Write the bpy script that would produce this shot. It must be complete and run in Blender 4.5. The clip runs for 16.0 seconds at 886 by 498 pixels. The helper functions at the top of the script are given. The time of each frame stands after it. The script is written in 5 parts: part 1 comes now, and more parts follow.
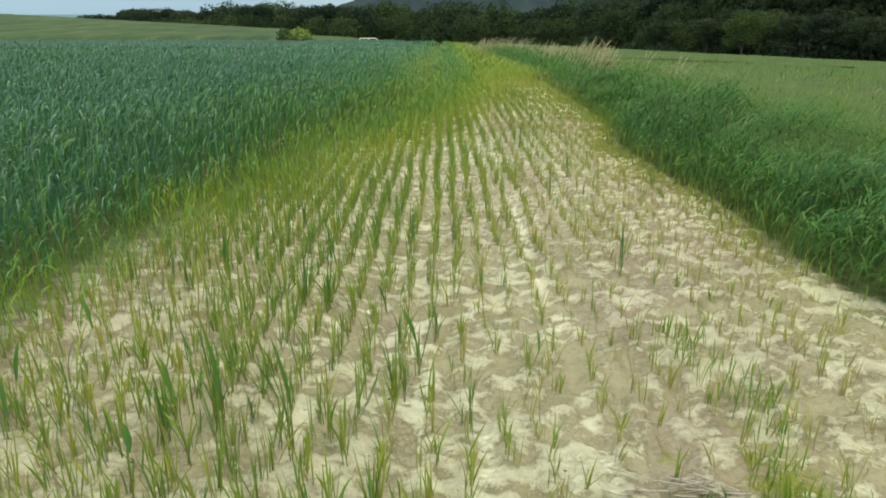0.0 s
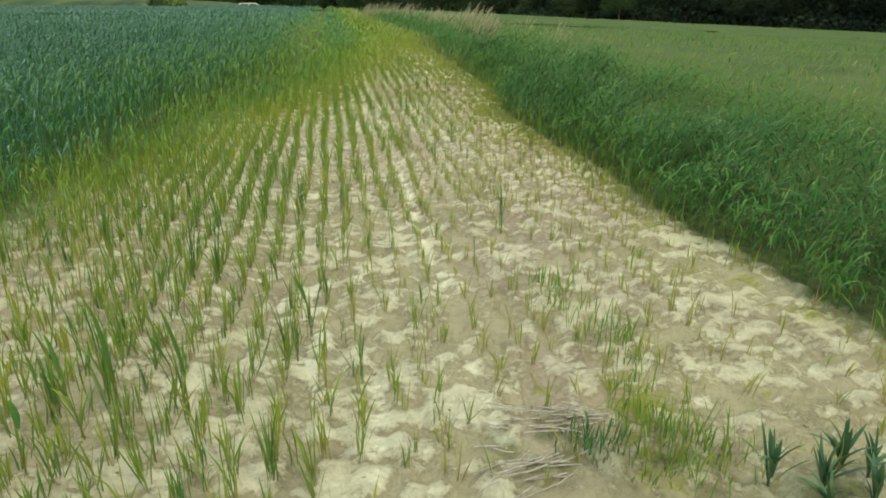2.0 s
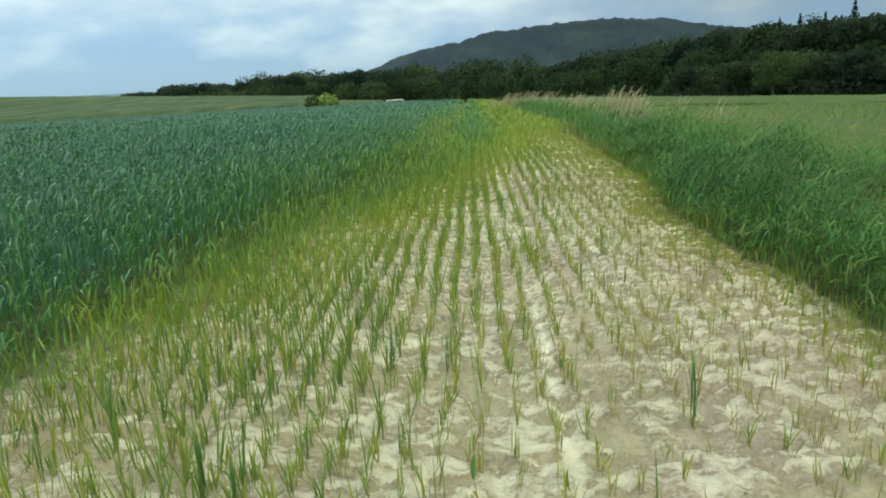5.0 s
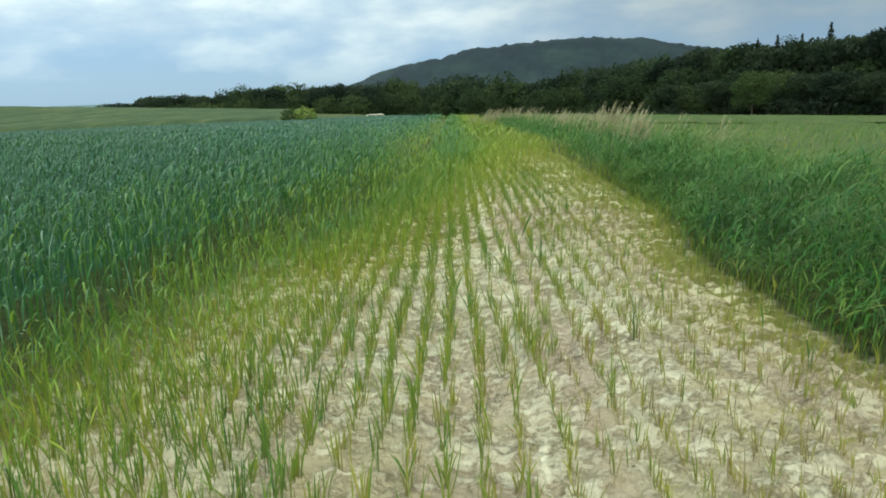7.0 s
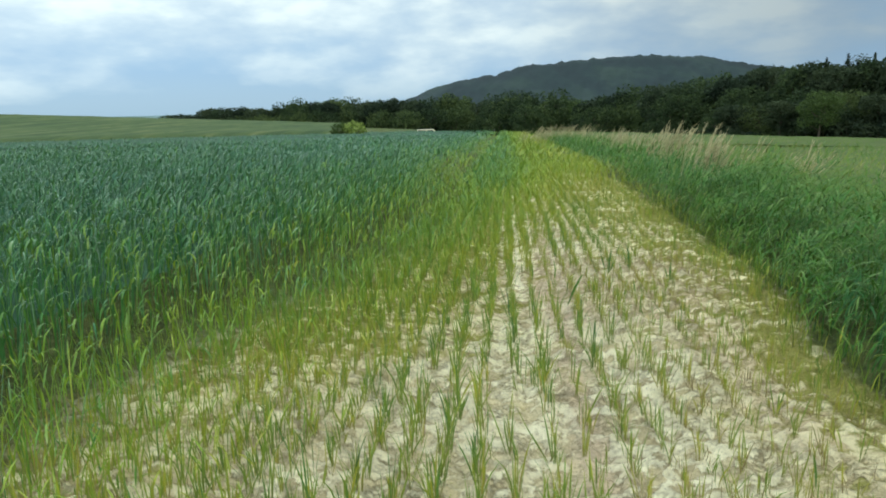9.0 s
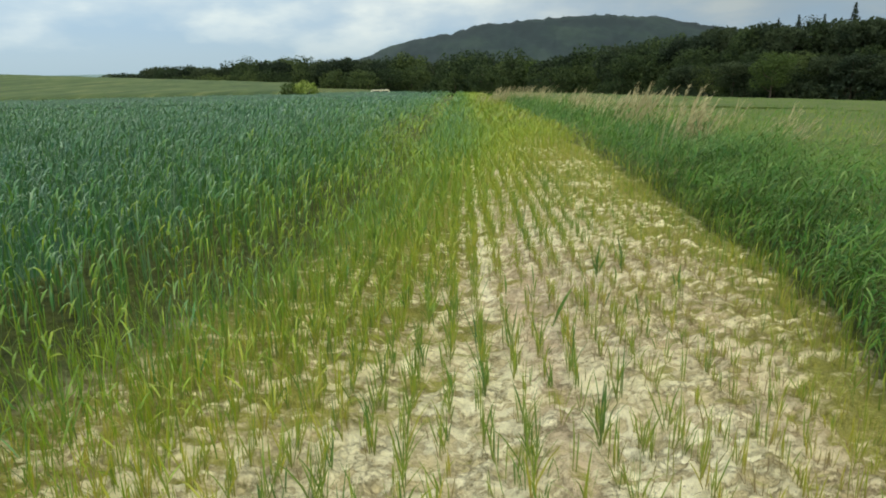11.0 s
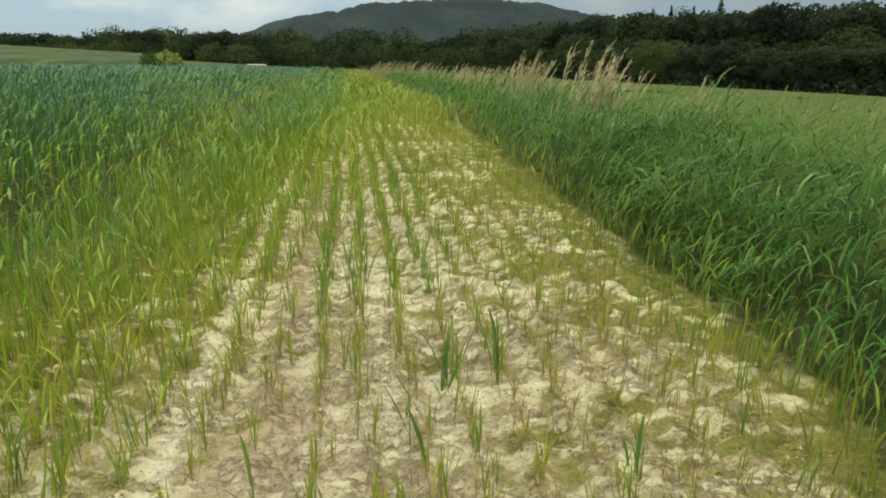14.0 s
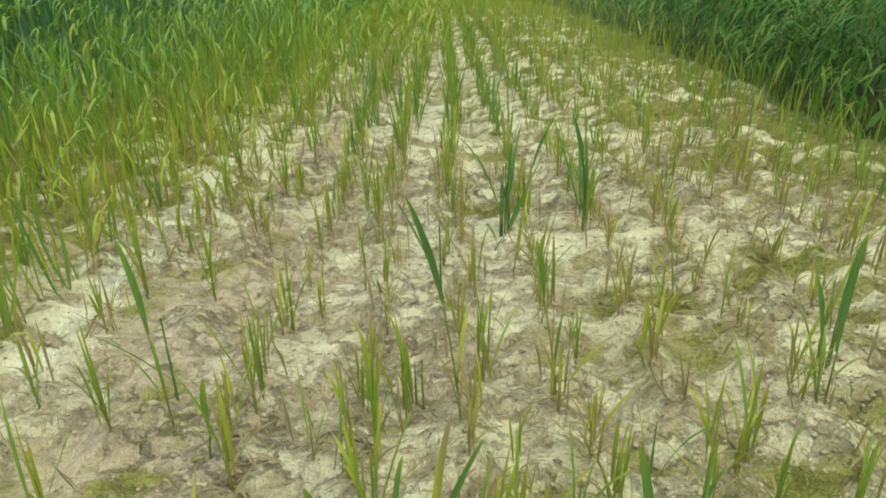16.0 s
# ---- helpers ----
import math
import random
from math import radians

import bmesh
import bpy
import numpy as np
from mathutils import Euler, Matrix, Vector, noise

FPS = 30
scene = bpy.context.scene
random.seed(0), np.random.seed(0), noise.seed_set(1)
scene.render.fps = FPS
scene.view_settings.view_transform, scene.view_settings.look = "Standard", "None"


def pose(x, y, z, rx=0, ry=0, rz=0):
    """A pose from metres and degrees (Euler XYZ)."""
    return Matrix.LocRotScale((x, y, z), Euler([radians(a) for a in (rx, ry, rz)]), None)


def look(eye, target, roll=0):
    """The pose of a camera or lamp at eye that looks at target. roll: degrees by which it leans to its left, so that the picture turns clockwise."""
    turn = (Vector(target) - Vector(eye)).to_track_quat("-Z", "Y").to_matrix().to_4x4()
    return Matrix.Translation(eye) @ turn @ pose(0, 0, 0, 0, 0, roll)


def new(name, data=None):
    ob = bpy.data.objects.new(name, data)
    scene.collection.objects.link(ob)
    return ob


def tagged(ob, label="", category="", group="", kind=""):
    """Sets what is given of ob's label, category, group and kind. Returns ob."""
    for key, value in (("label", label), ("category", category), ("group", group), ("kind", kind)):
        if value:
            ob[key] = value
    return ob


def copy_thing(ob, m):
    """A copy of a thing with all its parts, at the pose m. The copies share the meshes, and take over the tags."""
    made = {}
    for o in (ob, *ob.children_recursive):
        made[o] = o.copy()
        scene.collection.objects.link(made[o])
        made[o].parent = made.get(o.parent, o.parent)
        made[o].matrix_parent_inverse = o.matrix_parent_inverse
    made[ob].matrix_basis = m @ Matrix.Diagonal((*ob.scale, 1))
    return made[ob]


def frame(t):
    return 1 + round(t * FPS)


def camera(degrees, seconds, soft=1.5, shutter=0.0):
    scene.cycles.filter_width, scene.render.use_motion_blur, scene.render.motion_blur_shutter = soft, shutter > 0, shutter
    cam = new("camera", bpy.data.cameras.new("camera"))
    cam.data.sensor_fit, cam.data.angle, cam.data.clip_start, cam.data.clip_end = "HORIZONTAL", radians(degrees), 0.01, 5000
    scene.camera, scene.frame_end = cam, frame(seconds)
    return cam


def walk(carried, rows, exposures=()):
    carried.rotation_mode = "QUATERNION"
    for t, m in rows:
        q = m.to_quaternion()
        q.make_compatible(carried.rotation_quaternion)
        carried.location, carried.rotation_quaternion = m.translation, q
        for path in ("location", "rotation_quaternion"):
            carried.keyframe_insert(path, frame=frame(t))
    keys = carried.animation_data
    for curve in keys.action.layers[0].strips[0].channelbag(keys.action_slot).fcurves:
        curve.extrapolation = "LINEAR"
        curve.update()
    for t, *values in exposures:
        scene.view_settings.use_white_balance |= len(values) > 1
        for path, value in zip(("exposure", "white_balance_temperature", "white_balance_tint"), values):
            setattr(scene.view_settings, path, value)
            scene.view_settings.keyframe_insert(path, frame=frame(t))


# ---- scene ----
cam = camera(67.1, 16.0, soft=1.85)
PATH = [
    (0, (-0.18, 1.09, 1.242), (-0.181, 2.98, 0.591), 0.0),
    (0.5, (-0.112, 0.909, 1.273), (-0.058, 2.782, 0.574), 1.9),
    (1, (-0.157, 0.889, 1.268), (-0.03, 2.731, 0.497), 0.6),
    (1.5, (-0.181, 0.932, 1.273), (0.035, 2.767, 0.508), -0.4),
    (2, (-0.137, 0.955, 1.262), (0.162, 2.789, 0.524), 0.3),
    (2.5, (-0.037, 0.985, 1.274), (0.1, 2.852, 0.57), 1.2),
    (3, (0.024, 1.052, 1.28), (-0.087, 2.948, 0.652), -0.8),
    (3.5, (-0.011, 1.211, 1.263), (-0.185, 3.124, 0.706), -0.6),
    (4, (-0.025, 1.432, 1.259), (-0.146, 3.356, 0.728), -2.9),
    (4.2, (-0.011, 1.564, 1.248), (-0.121, 3.492, 0.726), -3.9),
    (6.3, (0.03, 3.143, 1.127), (-0.064, 5.086, 0.664), -2.0),
    (6.5, (0.028, 3.257, 1.126), (-0.069, 5.201, 0.667), -3.4),
    (7, (0.057, 3.585, 1.126), (0.013, 5.532, 0.674), -2.45),
    (7.5, (0.144, 3.953, 1.127), (0.079, 5.907, 0.706), -0.9),
    (8, (0.137, 4.278, 1.123), (0.034, 6.234, 0.715), -0.45),
    (8.5, (0.138, 4.597, 1.119), (-0.031, 6.551, 0.726), -1.65),
    (9, (0.213, 4.939, 1.123), (0.023, 6.888, 0.72), -1.6),
    (9.2, (0.236, 5.084, 1.116), (0.08, 7.035, 0.704), -1.25),
    (11.3, (0.179, 6.129, 1.115), (0.127, 8.058, 0.589), -1.75),
    (11.5, (0.193, 6.3, 1.101), (0.153, 8.228, 0.573), -2.0),
    (12, (0.183, 6.631, 1.07), (0.214, 8.573, 0.591), -1.6),
    (12.5, (0.222, 6.923, 1.043), (0.402, 8.863, 0.593), -1.35),
    (13, (0.372, 7.261, 0.997), (0.557, 9.205, 0.566), 0.55),
    (13.5, (0.532, 7.595, 0.935), (0.794, 9.514, 0.434), -0.5),
    (14, (0.688, 7.931, 0.83), (0.949, 9.83, 0.258), 0.6),
    (14.5, (0.781, 8.232, 0.562), (0.768, 10.108, -0.131), -0.7),
    (15, (0.8, 8.335, 0.354), (0.8, 10.193, -0.385), 1.8),
    (15.5, (0.804, 8.352, 0.345), (0.818, 10.182, -0.46), 1.1),
    (16, (0.8, 8.352, 0.461), (0.786, 10.185, -0.341), -1.3),
]
walk(cam, [(t, look(eye, target, roll)) for t, eye, target, roll in PATH],
     [(0, 0.12, 6700, -8), (1.5, 0.1, 6700, -9), (2, 0.02, 6700, -9), (3.5, 0.04, 6200, -10), (6.5, 0.1, 6300, -9), (9.2, 0.12, 6300, -7), (11.3, 0.12, 7350, -4),
      (13, 0.07, 7650, -4), (14.5, 0.10, 7700, -7), (16, 0.16, 6800, -13)])
# ---------- world, sun, exposure ----------
SUN_DIR = Vector((0.55, -0.45, 0.95)).normalized()
world = bpy.data.worlds.new("world")
scene.world = world
world.use_nodes = True


class Nodes:
    """A short way to write node trees."""

    def __init__(self, tree):
        self.tree = tree

    def add(self, kind, ins=()):
        node = self.tree.nodes.new("ShaderNode" + kind)
        for key, value in dict(ins).items():
            if isinstance(value, bpy.types.NodeSocket):
                self.tree.links.new(value, node.inputs[key])
            else:
                node.inputs[key].default_value = value
        return node

    def math(self, op, a, b=0.0, c=0.0, clamp=False):
        node = self.add("Math")
        node.operation, node.use_clamp = op, clamp
        for key, value in enumerate((a, b, c)):
            if isinstance(value, bpy.types.NodeSocket):
                self.tree.links.new(value, node.inputs[key])
            else:
                node.inputs[key].default_value = value
        return node.outputs[0]

    def attribute(self, name):
        node = self.add("Attribute")
        node.attribute_name = name
        return node.outputs["Fac"]

    def ramp(self, fac, stops, mode="LINEAR"):
        node = self.add("ValToRGB", {0: fac})
        node.color_ramp.interpolation = mode
        e = node.color_ramp.elements
        while len(e) < len(stops):
            e.new(0.5)
        for item, (pos, col) in zip(e, stops):
            item.position = pos
            item.color = (*col, 1) if len(col) == 3 else col
        return node.outputs[0]

    def mix(self, fac, a, b, blend="MIX"):
        node = self.add("Mix")
        node.data_type, node.blend_type = "RGBA", blend
        for key, value in ((0, fac), (6, a), (7, b)):
            if isinstance(value, bpy.types.NodeSocket):
                self.tree.links.new(value, node.inputs[key])
            else:
                node.inputs[key].default_value = value
        return node.outputs[2]

    def noise(self, vec, scale, detail=3.0, rough=0.55, dist=0.0):
        return self.add("TexNoise", {"Vector": vec, "Scale": scale, "Detail": detail, "Roughness": rough, "Distortion": dist}).outputs[0]


def grey(v):
    return (v, v, v)


wn = Nodes(world.node_tree)
sky = wn.add("TexSky")
sky.sky_type, sky.sun_disc = "NISHITA", False
sky.sun_elevation, sky.sun_rotation = math.asin(SUN_DIR.z), math.atan2(SUN_DIR.x, SUN_DIR.y)
sky.air_density, sky.dust_density, sky.ozone_density = 1.2, 1.0, 2.0
sky_dim = wn.mix(1.0, sky.outputs[0], (0.11, 0.11, 0.12, 1), "MULTIPLY")
way = wn.add("TexCoord").outputs["Generated"]
sep = wn.add("SeparateXYZ", {0: way})
drift = wn.add("CombineXYZ", {0: wn.math("MULTIPLY", sep.outputs[0], 2.0), 1: wn.math("MULTIPLY", sep.outputs[1], 0.8), 2: wn.math("MULTIPLY", sep.outputs[2], 5.0)}).outputs[0]
lumps = wn.noise(drift, 3.2, 5.0, 0.52, 0.0)
veil = wn.noise(drift, 1.3, 3.0, 0.5, 0.0)
# layered cloud that thickens upwards, open blue towards the horizon
level = wn.math("ADD", sep.outputs[2], wn.math("MULTIPLY", wn.math("SUBTRACT", wn.math("ADD", wn.math("MULTIPLY", lumps, 0.5), wn.math("MULTIPLY", veil, 0.5)), 0.5), 0.34))
cover = wn.ramp(level, [(0.045, grey(0.0)), (0.10, grey(0.55)), (0.19, grey(1.0))])
cloud_col = wn.ramp(lumps, [(0.32, (0.52, 0.60, 0.79)), (0.48, (0.74, 0.79, 0.91)), (0.61, (0.99, 1.0, 1.05))])
thick = wn.ramp(wn.math("ADD", wn.math("MULTIPLY", sep.outputs[0], 0.5), 0.5), [(0.2, grey(1.06)), (0.5, grey(0.93)), (0.64, grey(0.57)), (0.8, grey(0.38))])
cloud_col = wn.mix(1.0, cloud_col, thick, "MULTIPLY")
clear = wn.ramp(sep.outputs[2], [(0.0, (0.43, 0.58, 0.81)), (0.06, (0.38, 0.53, 0.83)), (0.2, (0.41, 0.57, 0.85)), (0.6, (0.45, 0.6, 0.84))])
clear = wn.mix(0.2, clear, sky_dim)
clear = wn.mix(1.0, clear, wn.mix(0.5, thick, (1, 1, 1, 1)), "MULTIPLY")
sky_all = wn.mix(cover, clear, cloud_col)
# an overcast sky is brightest overhead
overhead = wn.ramp(sep.outputs[2], [(0.0, grey(1.0)), (0.3, grey(1.1)), (0.65, grey(1.75)), (1.0, grey(2.0))])
sky_all = wn.mix(1.0, sky_all, overhead, "MULTIPLY")
bg = world.node_tree.nodes["Background"]
world.node_tree.links.new(sky_all, bg.inputs[0])
bg.inputs[1].default_value = 0.95
sun = new("sun", bpy.data.lights.new("sun", "SUN"))
sun.data.energy, sun.data.angle, sun.data.color = 1.7, radians(22), (1.0, 0.93, 0.80)
sun.matrix_world = look(SUN_DIR * 50, (0, 0, 0))

# ---------- materials ----------


def material(name):
    m = bpy.data.materials.new(name)
    m.use_nodes = True
    return m, Nodes(m.node_tree), m.node_tree.nodes["Principled BSDF"], m.node_tree.nodes["Material Output"]


def link(n, a, b):
    n.tree.links.new(a, b)


HEALTH = [(0.0, (0.32, 0.245, 0.12)), (0.2, (0.38, 0.35, 0.10)), (0.4, (0.36, 0.375, 0.042)), (0.6, (0.215, 0.33, 0.030)),
          (0.8, (0.064, 0.200, 0.048)), (1.0, (0.028, 0.112, 0.074))]


def blade_material(name, see_through=0.3, rough=0.45, gloss=0.45, tones=HEALTH, brown=3.2, sheen=0.0, shine=(0.34, 0.46, 0.36, 1), share=0.74):
    """Living and dying leaf blades: the attribute health runs from straw to blue-green."""
    m, n, p, out = material(name)
    health = n.attribute("health")
    along = n.attribute("along")
    rand = n.add("NewGeometry").outputs["Random Per Island"]
    spot = n.noise(n.add("NewGeometry").outputs["Position"], 60.0, 3.0)
    h = n.math("ADD", health, n.math("MULTIPLY", n.math("SUBTRACT", rand, 0.5), 0.16))
    h = n.math("ADD", h, n.math("MULTIPLY", n.math("SUBTRACT", spot, 0.5), 0.12), clamp=True)
    col = n.ramp(h, tones)
    # stems and sheaths at the foot are paler and purplish-brown on weak plants
    foot = n.math("MULTIPLY", n.math("SUBTRACT", 1.0, n.math("MULTIPLY", along, brown), clamp=True), n.math("SUBTRACT", 1.1, health, clamp=True))
    col = n.mix(n.math("MULTIPLY", foot, 0.7), col, (0.25, 0.155, 0.12, 1))
    col = n.mix(n.math("MULTIPLY", n.math("FRACT", n.math("MULTIPLY", rand, 7.31)), 0.35), col, (0.5, 0.5, 0.5, 1), "OVERLAY")
    # sky sheen painted on: some leaves turn pale towards the tip
    sheen_pick = n.ramp(n.math("FRACT", n.math("MULTIPLY", rand, 13.7)), [(share, grey(0.0)), (1.0, grey(1.0))])
    col = n.mix(n.math("MULTIPLY", n.math("MULTIPLY", sheen_pick, sheen), n.math("MULTIPLY", along, n.ramp(health, [(0.62, grey(0.0)), (0.85, grey(1.0))]))), col, shine)
    link(n, col, p.inputs["Base Color"])
    p.inputs["Roughness"].default_value = rough
    p.inputs["Specular IOR Level"].default_value = gloss
    tr = n.add("BsdfTranslucent", {0: n.mix(0.25, col, (0.28, 0.36, 0.04, 1))})
    mix = n.add("MixShader", {0: see_through, 1: p.outputs[0], 2: tr.outputs[0]})
    link(n, mix.outputs[0], out.inputs[0])
    return m


def soil_material():
    """Dried crust: pale flat plates over tan crumbly soil, shade painted dark along the broken edges, yellow-green
    algae in the hollows.
    """
    m, n, p, out = material("crusted_soil")
    pos = n.add("NewGeometry").outputs["Position"]
    crust, moss, pink, farm, plate, washed = (n.attribute(key) for key in ("crust", "moss", "pink", "grown", "plate", "washed"))
    sharp = n.math("SUBTRACT", 1.0, n.math("MULTIPLY", washed, 0.36))
    fine = n.noise(pos, 85.0, 5.0, 0.65)
    grit = n.noise(pos, 330.0, 2.0, 0.6)
    crumbly = n.noise(pos, 30.0, 4.0, 0.65)
    patch = n.noise(pos, 2.2, 4.0, 0.6)
    base = n.ramp(patch, [(0.3, (0.60, 0.50, 0.305)), (0.5, (0.68, 0.58, 0.365)), (0.7, (0.76, 0.66, 0.44))])
    base = n.mix(n.math("MULTIPLY", pink, 0.75), base, (0.66, 0.51, 0.385, 1))
    base = n.mix(n.math("MULTIPLY", washed, 0.85), base, n.mix(1.0, base, (0.57, 0.57, 0.56, 1), "MULTIPLY"))
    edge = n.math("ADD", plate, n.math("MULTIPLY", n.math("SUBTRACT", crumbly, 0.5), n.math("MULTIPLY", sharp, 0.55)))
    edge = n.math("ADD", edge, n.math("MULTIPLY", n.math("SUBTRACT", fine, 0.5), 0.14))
    bent = n.add("VectorMath", {0: pos, 1: n.add("CombineXYZ", {0: n.math("MULTIPLY", crumbly, 0.07), 1: n.math("MULTIPLY", fine, 0.05), 2: 0.0}).outputs[0]})
    flat_pos = n.add("Mapping", {0: bent.outputs[0], 3: (1.0, 1.25, 0.0)}).outputs[0]
    flake = n.add("TexVoronoi", {"Vector": flat_pos, "Scale": 26.0})
    tone = n.add("SeparateColor", {0: flake.outputs["Color"]}).outputs[0]
    gap = n.add("TexVoronoi", {"Vector": flat_pos, "Scale": 26.0})
    gap.feature = "DISTANCE_TO_EDGE"
    crack = n.ramp(gap.outputs["Distance"], [(0.012, grey(1.0)), (0.05, grey(0.6)), (0.10, grey(0.0))])
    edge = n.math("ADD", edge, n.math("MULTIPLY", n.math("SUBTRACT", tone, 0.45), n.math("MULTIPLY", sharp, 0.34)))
    top = n.ramp(edge, [(0.46, grey(0.0)), (0.54, grey(0.6)), (0.70, grey(1.0))])
    pale = n.math("MULTIPLY", top, n.math("MULTIPLY", n.math("ADD", n.math("MULTIPLY", crust, 1.3), 0.22), n.math("SUBTRACT", 1.0, n.math("MULTIPLY", washed, 0.45))), clamp=True)
    col = n.mix(pale, base, (0.96, 0.885, 0.64, 1))
    # shade along the plate edges, painted as a dark band
    edge_shade = n.ramp(edge, [(0.36, grey(0.0)), (0.42, grey(0.9)), (0.455, grey(0.8)), (0.49, grey(0.0))])
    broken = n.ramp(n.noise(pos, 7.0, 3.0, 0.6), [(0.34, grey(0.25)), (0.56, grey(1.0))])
    col = n.mix(n.math("MULTIPLY", n.math("MULTIPLY", edge_shade, broken), 0.52), col, (0.24, 0.185, 0.10, 1))
    # dark specks: loose crumbs and small holes, with their shade in the colour
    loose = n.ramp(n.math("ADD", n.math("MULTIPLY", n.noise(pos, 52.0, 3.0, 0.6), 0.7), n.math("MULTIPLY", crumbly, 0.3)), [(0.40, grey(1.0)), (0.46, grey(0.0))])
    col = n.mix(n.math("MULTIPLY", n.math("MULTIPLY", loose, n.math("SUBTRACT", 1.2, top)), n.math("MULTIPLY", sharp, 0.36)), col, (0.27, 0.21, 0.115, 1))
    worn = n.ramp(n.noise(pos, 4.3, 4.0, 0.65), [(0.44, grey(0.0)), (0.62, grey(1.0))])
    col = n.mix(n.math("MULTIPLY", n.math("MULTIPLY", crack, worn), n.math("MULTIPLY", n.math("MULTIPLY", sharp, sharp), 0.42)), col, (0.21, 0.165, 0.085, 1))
    # shade in the pits of the grain, multiplied into the colour
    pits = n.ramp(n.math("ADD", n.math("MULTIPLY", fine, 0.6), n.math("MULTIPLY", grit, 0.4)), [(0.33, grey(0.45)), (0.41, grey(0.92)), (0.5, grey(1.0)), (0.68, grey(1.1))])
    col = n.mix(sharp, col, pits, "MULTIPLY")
    # a thin film of algae yellows the damp crust and grows green in the low places
    col = n.mix(n.math("MULTIPLY", moss, 0.7, clamp=True), col, n.mix(1.0, col, (0.94, 0.94, 0.58, 1), "MULTIPLY"))
    strips = n.noise(n.add("Mapping", {0: pos, 3: (7.0, 15.0, 7.0)}).outputs[0], 1.0, 4.0, 0.6, 0.4)
    green = n.math("ADD", moss, n.math("MULTIPLY", n.math("SUBTRACT", fine, 0.5), 0.5))
    green = n.math("ADD", green, n.math("MULTIPLY", n.math("SUBTRACT", strips, 0.5), 1.7))
    green = n.math("SUBTRACT", green, n.math("MULTIPLY", n.math("SUBTRACT", edge, 0.5), 0.9))
    col = n.mix(n.ramp(green, [(0.42, grey(0.0)), (0.54, grey(0.4)), (0.74, grey(0.9))]), col, n.ramp(n.math("ADD", n.math("MULTIPLY", grit, 0.5), n.math("MULTIPLY", fine, 0.5)), [(0.36, (0.15, 0.15, 0.022)), (0.5, (0.27, 0.265, 0.05)), (0.64, (0.44, 0.42, 0.12))]))
    litter = n.ramp(n.noise(pos, 14.0, 5.0, 0.7), [(0.35, (0.055, 0.075, 0.025)), (0.65, (0.13, 0.15, 0.045))])
    col = n.mix(farm, col, litter)
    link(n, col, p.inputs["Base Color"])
    p.inputs["Roughness"].default_value = 0.93
    p.inputs["Specular IOR Level"].default_value = 0.2
    relief = n.math("SUBTRACT", n.math("ADD", n.math("MULTIPLY", fine, 0.7), n.math("MULTIPLY", grit, 0.35)), n.math("MULTIPLY", n.math("MULTIPLY", crack, worn), 0.7))
    relief = n.math("ADD", n.math("ADD", relief, n.math("MULTIPLY", top, 0.45)), n.math("MULTIPLY", crumbly, 1.3))
    bump = n.add("Bump", {"Strength": n.math("ADD", 0.15, n.math("MULTIPLY", sharp, 0.85)), "Distance": 0.020, "Height": relief})
    link(n, bump.outputs[0], p.inputs["Normal"])
    return m


def plain_material(name, stops, scale, rough=0.85, bump=0.0, stretch=(1, 1, 1), see_through=0.0, island=0.0, each=0.0):
    m, n, p, out = material(name)
    pos = n.add("Mapping", {0: n.add("NewGeometry").outputs["Position"], 3: stretch}).outputs[0]
    fac = n.noise(pos, scale, 5.0, 0.6)
    if island:
        fac = n.math("ADD", fac, n.math("MULTIPLY", n.math("SUBTRACT", n.add("NewGeometry").outputs["Random Per Island"], 0.5), island))
        fac = n.math("ADD", fac, n.math("MULTIPLY", n.math("SUBTRACT", n.add("ObjectInfo").outputs["Random"], 0.5), island * 0.7))
    if each:
        fac = n.math("ADD", fac, n.math("MULTIPLY", n.math("SUBTRACT", n.add("ObjectInfo").outputs["Random"], 0.5), each))
    col = n.ramp(fac, stops)
    link(n, col, p.inputs["Base Color"])
    p.inputs["Roughness"].default_value = rough
    p.inputs["Specular IOR Level"].default_value = 0.25
    if bump:
        link(n, n.add("Bump", {"Strength": 0.8, "Distance": bump, "Height": fac}).outputs[0], p.inputs["Normal"])
    if see_through:
        tr = n.add("BsdfTranslucent", {0: col})
        link(n, n.add("MixShader", {0: see_through, 1: p.outputs[0], 2: tr.outputs[0]}).outputs[0], out.inputs[0])
    return m


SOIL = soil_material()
BLADE = blade_material("cereal_blade", 0.24, 0.40, 0.45, brown=5.0, sheen=1.0, shine=(0.42, 0.54, 0.44, 1), share=0.66)
WEAK = [(0.0, (0.36, 0.27, 0.165)), (0.2, (0.34, 0.285, 0.11)), (0.3, (0.47, 0.43, 0.06)), (0.42, (0.32, 0.37, 0.05)), (0.6, (0.20, 0.30, 0.045)),
        (0.8, (0.10, 0.215, 0.048)), (1.0, (0.048, 0.14, 0.066))]
STALK = blade_material("seedling_blade", 0.34, 0.42, 0.5, WEAK, 1.9)
DOCK = blade_material("weed_leaf", 0.12, 0.4, 0.5, [(0.0, (0.12, 0.16, 0.05)), (0.5, (0.075, 0.15, 0.05)), (1.0, (0.045, 0.115, 0.06))])
LUSH = [(0.0, (0.32, 0.245, 0.12)), (0.2, (0.38, 0.35, 0.10)), (0.4, (0.25, 0.28, 0.05)), (0.6, (0.125, 0.215, 0.03)),
        (0.8, (0.048, 0.158, 0.018)), (1.0, (0.026, 0.098, 0.028))]
GRASS = blade_material("grass_blade", 0.22, 0.52, 0.2, LUSH, sheen=0.9, shine=(0.40, 0.52, 0.19, 1), share=0.6)
